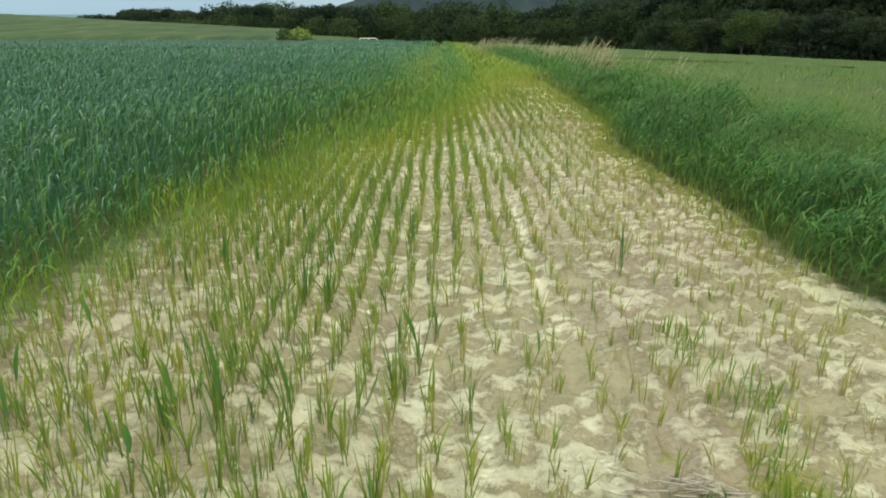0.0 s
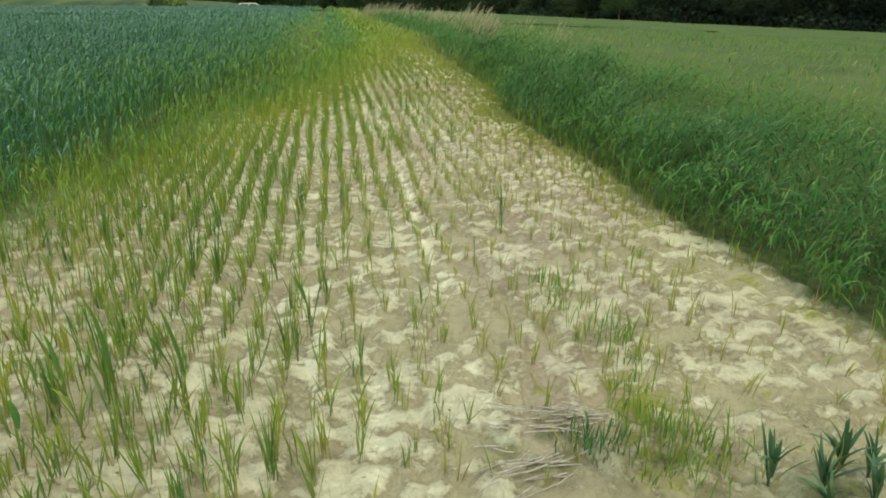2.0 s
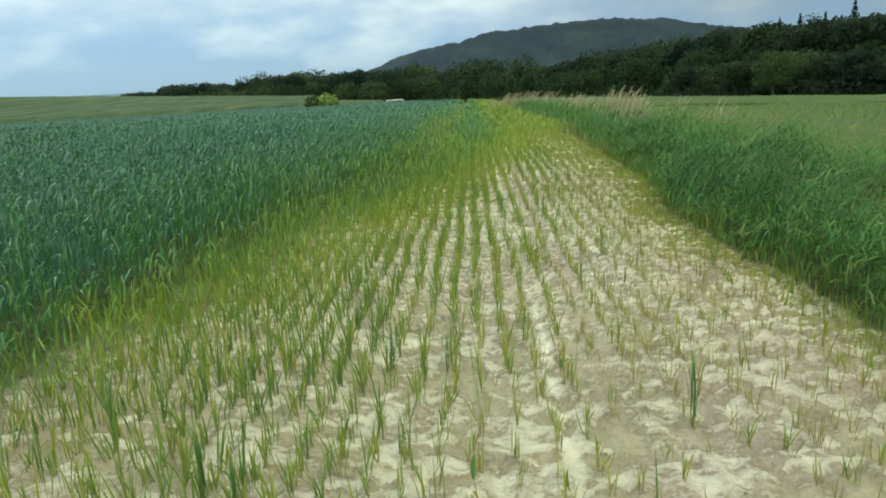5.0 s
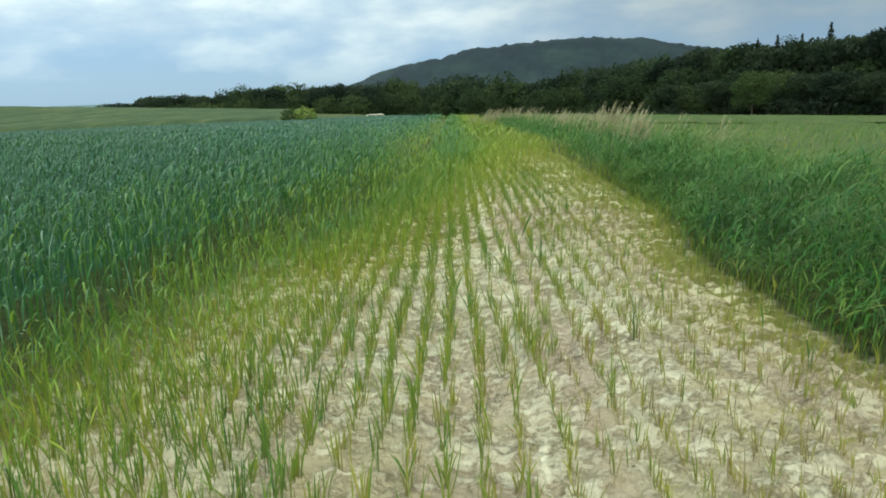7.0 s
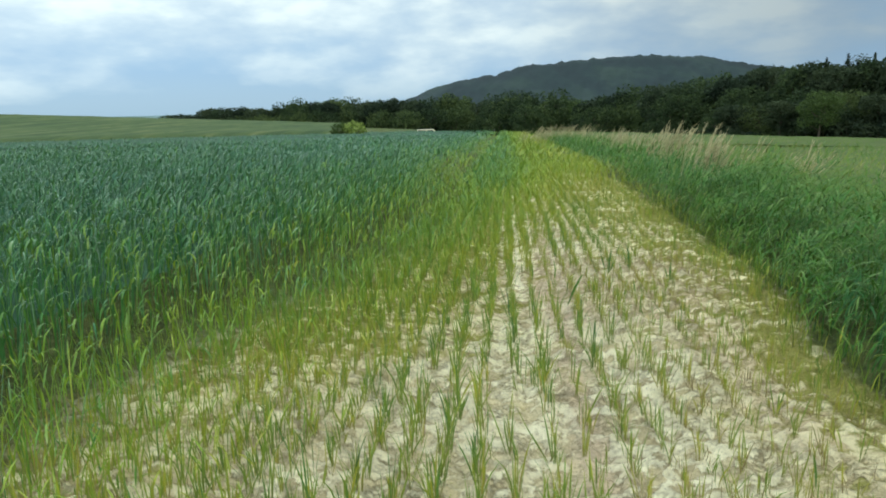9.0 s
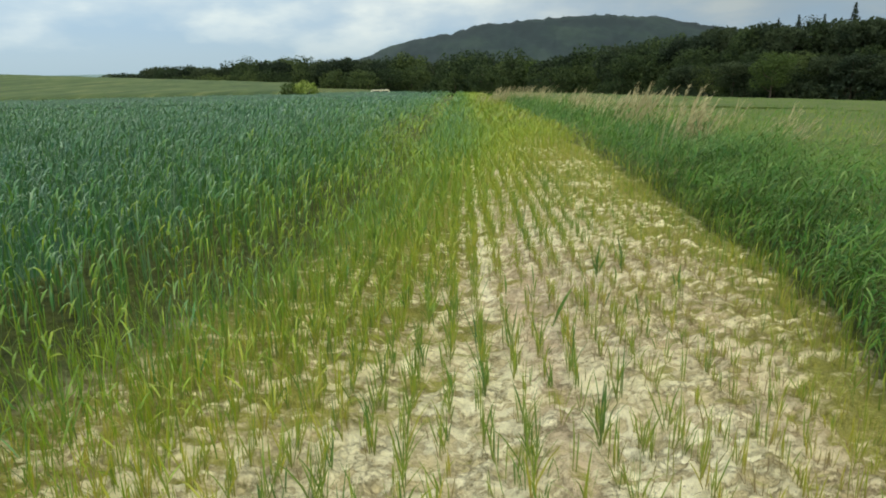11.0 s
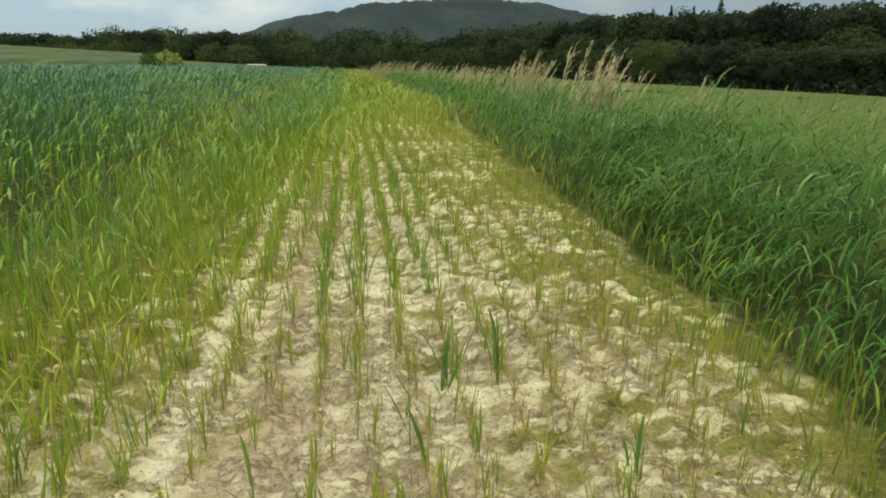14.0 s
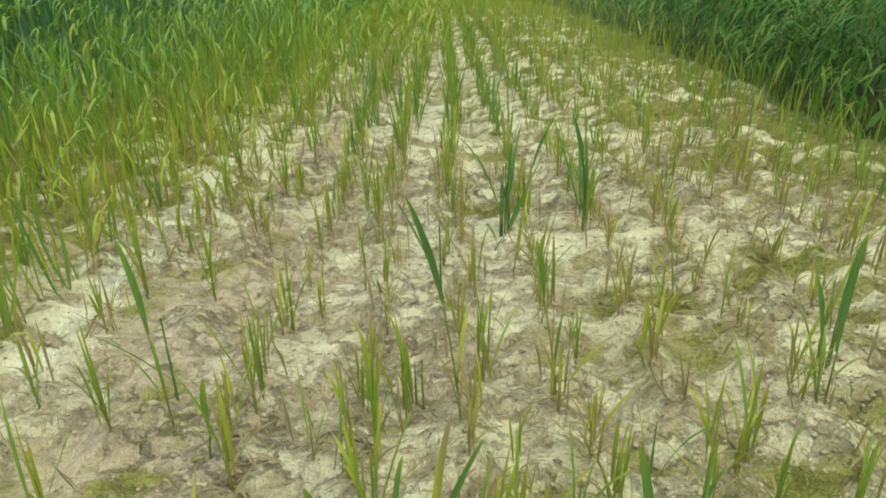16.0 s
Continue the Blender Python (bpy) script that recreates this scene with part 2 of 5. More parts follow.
DRY = plain_material("dry_grass", [(0.3, (0.38, 0.32, 0.17)), (0.7, (0.60, 0.54, 0.34))], 20, 0.7, see_through=0.25, island=0.3)
PALE = plain_material("pale_crop", [(0.32, (0.028, 0.056, 0.016)), (0.5, (0.058, 0.090, 0.026)), (0.68, (0.13, 0.14, 0.052))], 0.22, 0.95, stretch=(2.6, 0.3, 1), island=0.45)
FIELD = plain_material("far_grass", [(0.3, (0.050, 0.080, 0.018)), (0.5, (0.073, 0.104, 0.025)), (0.7, (0.108, 0.132, 0.036))], 0.6, 0.95)
# leaf cover below the blades, toned dark for the shade between them
TEAL = plain_material("far_cereal", [(0.3, (0.022, 0.060, 0.034)), (0.5, (0.034, 0.080, 0.046)), (0.7, (0.055, 0.110, 0.060))], 1.2, 0.95)
PANICLE = plain_material("grass_panicle", [(0.3, (0.17, 0.19, 0.075)), (0.7, (0.34, 0.32, 0.17))], 20, 0.7, see_through=0.3, island=0.3)
STRAW = plain_material("old_straw", [(0.3, (0.28, 0.23, 0.18)), (0.7, (0.56, 0.48, 0.40))], 60, 0.8, island=0.3)
TWIG = plain_material("dark_twig", [(0.3, (0.12, 0.085, 0.055)), (0.7, (0.26, 0.19, 0.12))], 90, 0.85, bump=0.002)
CLOD = plain_material("soil_crumb", [(0.3, (0.20, 0.155, 0.09)), (0.7, (0.50, 0.42, 0.27))], 40, 0.95, bump=0.004, island=0.7)
# greyer than leaf green: haze over the wood is mixed into this ramp
LEAF_DARK = plain_material("dark_foliage", [(0.3, (0.022, 0.037, 0.022)), (0.5, (0.038, 0.057, 0.031)), (0.7, (0.060, 0.082, 0.040))], 0.5, 0.85, see_through=0.42, island=0.08, each=0.4)
LEAF_MID = plain_material("green_foliage", [(0.3, (0.030, 0.050, 0.024)), (0.5, (0.058, 0.088, 0.034)), (0.7, (0.095, 0.130, 0.045))], 0.5, 0.85, see_through=0.45, island=0.1, each=0.4)
LEAF_LIGHT = plain_material("light_foliage", [(0.3, (0.048, 0.080, 0.024)), (0.7, (0.100, 0.145, 0.042))], 0.6, 0.85, see_through=0.45, island=0.12)
SHRUB_LEAF = plain_material("shrub_foliage", [(0.3, (0.18, 0.25, 0.05)), (0.7, (0.34, 0.41, 0.12))], 1.2, 0.85, see_through=0.2, island=0.3)
NEEDLE = plain_material("conifer_needles", [(0.3, (0.010, 0.022, 0.010)), (0.7, (0.030, 0.050, 0.022))], 1.2, 0.65, see_through=0.08, island=0.3)
BARK = plain_material("bark", [(0.3, (0.05, 0.04, 0.03)), (0.7, (0.14, 0.115, 0.09))], 6, 0.9, bump=0.02, stretch=(1, 1, 0.2))
# the bluish tones carry the haze in front of the hill
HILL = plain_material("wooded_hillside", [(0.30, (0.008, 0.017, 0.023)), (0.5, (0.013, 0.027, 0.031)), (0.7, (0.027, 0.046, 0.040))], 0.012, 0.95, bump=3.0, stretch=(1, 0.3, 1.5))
# distance haze put into the colour as blue
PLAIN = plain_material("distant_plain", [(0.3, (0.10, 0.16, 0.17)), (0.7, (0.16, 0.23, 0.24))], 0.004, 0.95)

# ---------- shape helpers ----------
rng = np.random.default_rng(7)


def lattice(ix, iy, seed):
    h = (ix.astype(np.int64) * 374761393 + iy.astype(np.int64) * 668265263 + seed * 1274126177) & 0x7FFFFFFF
    h = ((h ^ (h >> 13)) * 1274126177) & 0x7FFFFFFF
    return ((h ^ (h >> 16)) & 0xFFFF) / 65535.0


def value_noise(x, y, seed=0, octaves=3):
    """Smooth noise from 0 to 1, for arrays."""
    x, y = np.broadcast_arrays(np.asarray(x, float), np.asarray(y, float))
    total, amp, norm = 0.0, 1.0, 0.0
    for o in range(octaves):
        ix, iy = np.floor(x), np.floor(y)
        fx, fy = x - ix, y - iy
        fx, fy = fx * fx * (3 - 2 * fx), fy * fy * (3 - 2 * fy)
        s = seed + 31 * o
        a = lattice(ix, iy, s) * (1 - fx) + lattice(ix + 1, iy, s) * fx
        b = lattice(ix, iy + 1, s) * (1 - fx) + lattice(ix + 1, iy + 1, s) * fx
        total = total + amp * (a * (1 - fy) + b * fy)
        norm += amp
        x, y, amp = x * 2.03 + 5.1, y * 2.03 + 1.7, amp * 0.5
    return total / norm


def ease(a, b, v):
    t = np.clip((np.asarray(v, float) - a) / (b - a), 0, 1)
    return t * t * (3 - 2 * t)


def mesh_from(name, verts, faces, mat, attrs=(), smooth=False):
    """A mesh from arrays; every face has the same number of corners."""
    verts, faces = np.asarray(verts, np.float32).reshape(-1, 3), np.asarray(faces, np.int32)
    me = bpy.data.meshes.new(name)
    k = faces.shape[1]
    me.vertices.add(len(verts))
    me.vertices.foreach_set("co", verts.ravel())
    me.loops.add(faces.size)
    me.loops.foreach_set("vertex_index", faces.ravel())
    me.polygons.add(len(faces))
    me.polygons.foreach_set("loop_start", np.arange(0, faces.size, k, dtype=np.int32))
    if smooth:
        me.polygons.foreach_set("use_smooth", np.ones(len(faces), bool))
    for key, values in dict(attrs).items():
        layer = me.attributes.new(key, "FLOAT", "POINT")
        layer.data.foreach_set("value", np.asarray(values, np.float32).ravel())
    me.materials.append(mat)
    me.update(calc_edges=True)
    return me


def blade_arrays(x, y, z, length, width, az, tilt, bend, face, health, segs, hook=1.5):
    """Arching tapered ribbons. tilt and bend: radians from upright at the foot, and added along the blade."""
    n = len(x)
    s = np.linspace(0, 1, segs + 1)
    ang = tilt[:, None] + bend[:, None] * s[None] ** hook
    mid = (ang[:, 1:] + ang[:, :-1]) / 2
    step = (length / segs)[:, None]
    out = np.concatenate([np.zeros((n, 1)), np.cumsum(np.sin(mid) * step, 1)], 1)
    rise = np.concatenate([np.zeros((n, 1)), np.cumsum(np.cos(mid) * step, 1)], 1)
    prof = np.minimum(1, 0.45 + 1.6 * s) * np.sqrt(np.clip(1 - s ** 2.2, 0, 1)) + 0.04
    half = width[:, None] * prof[None] / 2
    cx, cy = x[:, None] + np.cos(az)[:, None] * out, y[:, None] + np.sin(az)[:, None] * out
    cz = z[:, None] + rise
    turn = face[:, None] + 0.5 * s[None]
    dx, dy = np.cos(turn) * half, np.sin(turn) * half
    v = np.empty((n, segs + 1, 2, 3))
    v[:, :, 0] = np.stack([cx - dx, cy - dy, cz], -1)
    v[:, :, 1] = np.stack([cx + dx, cy + dy, cz], -1)
    i = np.arange(n)[:, None] * (segs + 1) * 2 + np.arange(segs)[None] * 2
    f = np.stack([i, i + 1, i + 3, i + 2], -1).reshape(-1, 4)
    hh = np.repeat(health, (segs + 1) * 2)
    al = np.tile(np.repeat(s, 2), n)
    return v.reshape(-1, 3), f, hh, al


def joined(parts):
    vs, fs, hs, als, start = [], [], [], [], 0
    for v, f, h, a in parts:
        vs.append(v), fs.append(f + start), hs.append(h), als.append(a)
        start += len(v)
    return np.concatenate(vs), np.concatenate(fs), np.concatenate(hs), np.concatenate(als)


def blades_object(name, parts, mat, label, category):
    v, f, h, a = joined(parts)
    ob = new(name, mesh_from(name, v, f, mat, {"health": h, "along": a}))
    return tagged(ob, label, category, kind="stuff")


def part(name, me, parent, label=""):
    ob = new(name, me)
    ob.parent = parent
    return tagged(ob, label)


# ---------- the lie of the land ----------
def left_edge(y):
    """Where the dense crop begins on the near side of the strip."""
    return np.interp(y, [2, 4.2, 5.5, 7, 8.4, 9.4, 10.7, 12, 14, 18, 40], [-1.98, -1.93, -1.80, -1.50, -1.00, -0.68, -0.44, -0.29, -0.2, -0.15, -0.1]) + 0.12 * (value_noise(y * 1.7, 0.5, 3) - 0.5)


def right_edge(y):
    return np.interp(y, [2, 3.2, 3.85, 4.25, 5.6, 6.2, 8.1, 8.7, 9.4, 10.7, 12, 14, 17, 40], [1.85, 1.80, 1.74, 1.67, 1.70, 1.60, 1.59, 1.75, 1.83, 1.85, 1.88, 1.92, 1.95, 1.85]) + 0.12 * (value_noise(y * 1.3, 7.5, 5) - 0.5)


def land(x, y):
    """The broad shape of the ground: level at the strip, falling gently ahead and to the far side."""
    x, y = np.asarray(x, float), np.asarray(y, float)
    ahead = np.maximum(y - 8, 0)
    z = -0.02 * ahead * ease(8, 24, y)
    side = np.where(x > 0, -0.046 * np.clip(x - 2.2, 0, 90) * ease(3, 14, y + np.abs(x) * 0.6), 0.05 * np.clip(-x - 2.6, 0, 140) * ease(42, 112, y))
    z = z + side
    z = z - np.clip(y - 112, 0, 300) * 0.10 * ease(112, 150, y) - 0.9 * ease(69, 76, y) * ease(-15, -11, x)
    return z + 0.03 * (value_noise(x * 0.25, y * 0.25, 11) - 0.5) * ease(3, 8, np.abs(x))


def crust_plates(x, y):
    """0 to 1: over a half lie the tops of the crust plates, under it the broken soil between them."""
    bent = 0.8 * value_noise(x * 4, y * 3, 29)
    small = value_noise(x / 0.048 + 0.7 * value_noise(x * 7, y * 7, 27), y / 0.036 + bent, 21, 3)
    large = value_noise(x / 0.30 + bent, y / 0.22, 22, 2)
    wide = value_noise(x / 0.085 + bent, y / 0.055 + bent, 26, 3)
    small = small + (wide - small) * np.maximum(1 - ease(4.2, 6.5, y), 0.5 * ease(8.0, 8.4, y) * (1 - ease(9.2, 9.8, y)))
    return (0.5 + 1.2 * (0.74 * small + 0.26 * large - 0.5)).clip(0, 1)


def soil_relief(x, y):
    """Crust plates, crumbs and low drill ridges of the bare strip."""
    mask = ease(-2.6, -2.1, x) * (1 - ease(2.0, 2.5, x)) * (1 - ease(14, 22, y))
    terr = ease(0.43, 0.53, crust_plates(x, y))
    lump = value_noise(x / 0.055, y / 0.05, 23, 2)
    broad = value_noise(x / 0.6, y / 0.8, 25, 2)
    ridge = np.cos((x - 0.235) / 0.115 * 2 * np.pi)
    return mask * (0.013 * terr + 0.018 * lump + 0.022 * (broad - 0.5) + 0.007 * ridge + 0.010 * value_noise(x / 0.03, y / 0.028, 24, 1))


def ground_z(x, y):
    return land(x, y) + soil_relief(x, y)


def axis(*pieces):
    out = [pieces[0][0]]
    for start, stop, step in pieces:
        n = max(1, round((stop - start) / step))
        out += list(np.linspace(start, stop, n + 1)[1:])
    return np.array(out)


def spread(start, stop, first, grow):
    out, step = [start], first
    while out[-1] < stop:
        out.append(out[-1] + step)
        step *= grow
    return np.array(out)


gx = np.concatenate([-spread(2.4, 4200, 0.05, 1.25)[::-1], axis((-2.4, -2.0, 0.03), (-2.0, 0.2, 0.018), (0.2, 1.5, 0.014), (1.5, 2.0, 0.018), (2.0, 2.4, 0.03))[1:-1], spread(2.4, 4200, 0.05, 1.25)])
gy = np.concatenate([-spread(-1.6, 400, 0.06, 1.3)[::-1], axis((1.6, 6.0, 0.018), (6.0, 8.4, 0.024), (8.4, 10.2, 0.014), (10.2, 12.0, 0.024), (12.0, 14, 0.04))[1:], spread(14, 4200, 0.04, 1.12)[1:]])
X, Y = np.meshgrid(gx, gy)
Z = ground_z(X, Y)
inside = ease(-0.35, 0.1 + 0.5 * ease(4.6, 5.8, Y) * (1 - ease(6.6, 8.0, Y)), X - left_edge(Y)) * (1 - ease(-0.03, 0.10, X - right_edge(Y) + 0.14 * (value_noise(X * 9, Y * 7, 39) - 0.5)))
grown = np.maximum(1 - inside, ease(15, 24, Y))
grown = np.maximum(grown, 0.8 * np.maximum(np.exp(-((X - 0.72) / 0.20) ** 2 - ((Y - 2.30) / 0.13) ** 2), np.maximum(np.exp(-((X - 0.40) / 0.16) ** 2 - ((Y - 2.47) / 0.15) ** 2), np.exp(-((X - 1.15) / 0.24) ** 2 - ((Y - 2.18) / 0.10) ** 2))) * ease(0.3, 0.62, value_noise(X * 11, Y * 11, 53)))
streak = np.exp(-((X - 0.285 - 0.06 * (value_noise(Y * 2.2, 9.0, 40) - 0.5) - 0.05 * (value_noise(X * 9, Y * 7.0, 46) - 0.5)) / (0.010 + 0.022 * value_noise(Y * 4.1, 6.0, 48))) ** 2) * ease(0.25, 0.55, value_noise(X * 5, Y * 5.0, 50)) * np.maximum(ease(0.25, 0.6, value_noise(Y * 1.9, 3.0, 41)), ease(8.7, 9.2, Y) * (1 - ease(10.9, 11.6, Y)))
streak = np.maximum(streak, 0.8 * np.exp(-((X + 0.05 - 0.12 * (value_noise(Y * 1.6, 5.0, 42) - 0.5)) / 0.035) ** 2) * ease(0.35, 0.6, value_noise(Y * 2.3, 8.0, 44)) * (1 - ease(3.6, 4.4, Y)))
streak = np.maximum(streak, 0.8 * np.exp(-((X + 0.24 - 0.10 * (value_noise(Y * 2.6, 7.0, 52) - 0.5)) / 0.03) ** 2) * ease(0.4, 0.6, value_noise(Y * 2.9, 2.0, 54)) * (1 - ease(3.4, 4.2, Y)))
lanes = 0.5 - 0.5 * np.cos((X - 0.235) / 0.115 * 2 * np.pi)
plate = crust_plates(X, Y)
crust = 0.20 + 0.28 * value_noise(X * 1.5, Y * 0.9, 43) + 0.15 * lanes * ease(1.6, 3.0, Y) + (0.42 + 0.30 * ease(4.5, 7.0, Y)) * streak * ease(1.8, 2.4, Y)
crust = crust + 0.30 * ease(0.60, 0.8, value_noise(X * 3.1, Y * 2.2, 45))
plate = plate + (0.12 + 0.08 * ease(4.5, 7.0, Y)) * streak * ease(1.8, 2.4, Y) - 0.12 * np.exp(-((X - 0.49) / 0.06) ** 2) - 0.05 * (1 - ease(4.2, 6.5, Y))
pink = np.exp(-((X - 0.49) / 0.07) ** 2) * ease(4, 6, Y) * 0.9 + 0.35 * ease(0.8, 1.3, X) * ease(3.5, 5.5, Y) * (1 - ease(7, 9, Y)) + 0.8 * ease(0.58, 0.75, value_noise(X * 1.6, Y * 1.1, 47)) + 0.6 * ease(8.0, 8.6, Y) * (1 - 0.7 * ease(9.4, 10.4, Y)) + 0.6 * np.exp(-((X - 1.58) / 0.09) ** 2) * ease(8.3, 8.8, Y) * (1 - ease(10, 11, Y))
crust = crust - (0.02 + 0.24 * ease(4.2, 6.5, Y) * (1 - ease(7.6, 8.6, Y))) * ease(0.8, 1.3, X) + 0.10 * ease(9.4, 10.4, Y) - 0.08 * ease(8.0, 8.4, Y) * (1 - ease(9.2, 9.8, Y)) - 0.25 * np.exp(-((X - 0.49) / 0.06) ** 2)
moss = ease(6.0, 9.5, Y) * (0.06 + 0.20 * ease(0.7, 1.2, X) * (1 - ease(1.75, 2.1, X)) + 0.05 * ease(8.2, 8.8, Y) + 0.12 * ease(9.2, 10.0, Y))
moss = moss + 0.42 * ease(0.60, 0.76, value_noise(X * 4.6, Y * 8.5, 49)) * ease(6.5, 8.5, Y)
moss = moss + 0.40 * (1 - np.abs(X - right_edge(Y) + 0.06) / 0.26).clip(0, 1) * ease(2, 6, Y) + 0.28 * ease(10, 14, Y)
moss = moss + ease(0.8, 1.2, X) * (1 - ease(1.8, 2.1, X)) * (0.10 + 0.16 * ease(5.0, 6.5, Y) * (1 - ease(7.5, 8.5, Y))) * (1 - 0.9 * ease(8, 9, Y))
moss = moss + 0.14 * np.exp(-((X - 0.95) / 0.35) ** 2 - ((Y - 8.6) / 0.55) ** 2)
moss = moss + 0.40 * np.exp(-((X + 0.3) / 0.55) ** 2) * ease(7.0, 8.3, Y)
moss = moss + 0.10 * np.exp(-((X - 0.18) / 0.22) ** 2) * ease(8.2, 8.5, Y) * (1 - ease(9.3, 9.9, Y))
band = np.exp(-((X - 1.40 - 0.10 * (value_noise(Y * 2.0, 4.0, 57) - 0.5)) / 0.075) ** 2) * ease(8.4, 9.0, Y) * (1 - ease(10.6, 11.6, Y))
moss = moss + 0.45 * band * ease(0.25, 0.6, value_noise(X * 7, Y * 5, 58))
moss = moss + 0.5 * np.exp(-((X - 0.76) / 0.16) ** 2 - ((Y - 2.5) / 0.4) ** 2) + 0.45 * np.exp(-((X - 1.73) / 0.10) ** 2 - ((Y - 3.08) / 0.10) ** 2)
moss = moss * (0.45 + 0.9 * value_noise(X * 2.8, Y * 2.6, 51, 2)) + 0.07 * ease(0.9, 1.4, X) * ease(2.5, 4.0, Y)
moss = moss + 0.50 * (1 - ease(0.1, 1.1, X - left_edge(Y))) * ease(4.5, 6.0, Y) * (0.5 + 0.9 * value_noise(X * 5, Y * 5, 55, 2))
moss = moss - 0.5 * streak * ease(7, 8, Y)
nx, ny = len(gx), len(gy)
quad = (np.arange(ny - 1)[:, None] * nx + np.arange(nx - 1)[None]).reshape(-1, 1) + np.array([[0, 1, nx + 1, nx]])
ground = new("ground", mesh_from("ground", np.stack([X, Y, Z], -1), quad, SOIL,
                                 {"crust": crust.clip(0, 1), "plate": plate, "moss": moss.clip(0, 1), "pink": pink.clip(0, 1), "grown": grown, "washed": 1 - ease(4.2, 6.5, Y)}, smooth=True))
tagged(ground, "pale crusted dry field soil with mossy patches", "ground", kind="structure")

# ---------- dense crop beside the strip ----------
def uniform(n, a, b):
    return rng.uniform(a, b, n)


def crop_blades(x0, x1, y0, y1, per_m2, segs, width, keep, tall, tint, droop=0.35, wind=0.0, spread_az=3.14, leafy=0.0, leaf=(0.16, 0.30), curl=(0.5, 2.1), tuft=0.0, hook=1.5, lean=0.75):
    """Blades over a rectangle. keep(x, y): 0..1 chance; tall and tint: blade length and health at a place."""
    n = int((x1 - x0) * (y1 - y0) * per_m2)
    x, y = uniform(n, x0, x1), uniform(n, y0, y1)
    ok = rng.random(n) < keep(x, y)
    x, y = x[ok], y[ok]
    n = len(x)
    az = wind + uniform(n, -spread_az, spread_az)
    size = np.ones(n)
    shade = np.zeros(n)
    if tuft:
        # blades gathered into tussocks that spray outwards
        ix, iy = np.floor(x / tuft), np.floor(y / tuft)
        cx, cy = (ix + 0.2 + 0.6 * lattice(ix, iy, 201)) * tuft, (iy + 0.2 + 0.6 * lattice(ix, iy, 203)) * tuft
        az = np.arctan2(np.sin(wind) * 0.7 + (y - cy) / tuft * 1.6 + rng.normal(0, 0.5, n), np.cos(wind) * 0.7 + (x - cx) / tuft * 1.6 + rng.normal(0, 0.5, n))
        pull = uniform(n, 0.0, 0.55)
        x, y = x + (cx - x) * pull, y + (cy - y) * pull
        size = 0.65 + 0.6 * lattice(ix, iy, 205)
        shade = 0.16 * (lattice(ix, iy, 207) - 0.5)
    length = tall(x, y) * size * uniform(n, 0.72, 1.12)
    arch = rng.random(n) < droop
    bend = np.where(arch, uniform(n, 1.1, 2.3), uniform(n, 0.05, 0.6))
    length = np.where(arch, length * 1.12, length)
    health = tint(x, y) + shade + rng.normal(0, 0.12 if tuft else 0.05, n)
    w = width * uniform(n, 0.6, 1.3)
    # leaves that spring from the stalks higher up
    up = rng.random(n) < leafy
    lift = np.where(up, tall(x, y) * size * (0.15 + 0.72 * rng.random(n) ** 0.7), 0.0)
    length = np.where(up, uniform(n, *leaf), length * (0.72 if tuft else 1.0))
    bend = np.where(up, uniform(n, *curl), bend * 0.6)
    w = np.where(up, w, w * 0.75)
    tilt = np.where(up, uniform(n, 0.08, lean), uniform(n, 0.0, 0.2))
    return blade_arrays(x, y, land(x, y) - 0.01 + lift, length, w, az, tilt, bend, az + math.pi / 2 + rng.normal(0, 0.45, n), health.clip(0.02, 1), segs, hook)


def hooked_leaves(x0, x1, y0, y1, per_m2, width, keep, tall, tint, length=(0.08, 0.17), wind=0.15, swing=1.5, over=(1.5, 2.9), hook=3.6, segs=5, lift=(0.5, 0.98), lean=0.1):
    """Broad upper leaves: upright from the stalk, then hooked over by the wind at the tip."""
    n = int((x1 - x0) * (y1 - y0) * per_m2)
    x, y = uniform(n, x0, x1), uniform(n, y0, y1)
    ok = rng.random(n) < keep(x, y)
    x, y = x[ok], y[ok]
    n = len(x)
    az = wind + rng.normal(0, swing * 0.6, n)
    size = uniform(n, *length)
    foot = tall(x, y) * uniform(n, *lift)
    health = tint(x, y) + rng.normal(0, 0.07, n)
    return blade_arrays(x, y, land(x, y) + foot, size * (0.5 + 0.9 * tall(x, y)), width * uniform(n, 0.6, 1.25), az, np.abs(rng.normal(lean, 0.25, n)), uniform(n, *over), az + math.pi / 2 + rng.normal(0, 0.5, n),
                        health.clip(0.02, 1), segs, hook)


def crop_depth(x, y):
    return (left_edge(y) - x) / np.interp(y, [3, 6, 10, 14], [0.5, 0.75, 1.15, 1.3])


def crop_far(x):
    """Where the dark crop ends ahead."""
    return np.where(x < -13, np.maximum(50, 62 + 0.3 * (x + 13)), 68.0)


def crop_keep(x, y):
    d = crop_depth(x, y)
    return np.where((d > 0) & (y < crop_far(x)), 0.25 + 0.75 * ease(0, 0.9 - 0.6 * (1 - ease(4.5, 7, y)), d), 0.0)


def crop_tall(x, y):
    d = crop_depth(x, y)
    return (0.28 + 0.34 * ease(0, 1.0, d)) * (0.88 + 0.24 * value_noise(x * 0.7, y * 0.7, 61))


def crop_tint(x, y):
    d = crop_depth(x, y)
    e = left_edge(y) - x
    return 0.70 - 0.13 * ease(6.5, 9.0, y) + (0.14 + 0.08 * ease(6.5, 9.0, y)) * ease(0.0, 0.5 + 0.35 * ease(6.5, 9.0, y), d) + 0.15 * ease(0.4, 2.2, e) + 0.10 * (value_noise(x * 0.5, y * 0.5, 63) - 0.5)


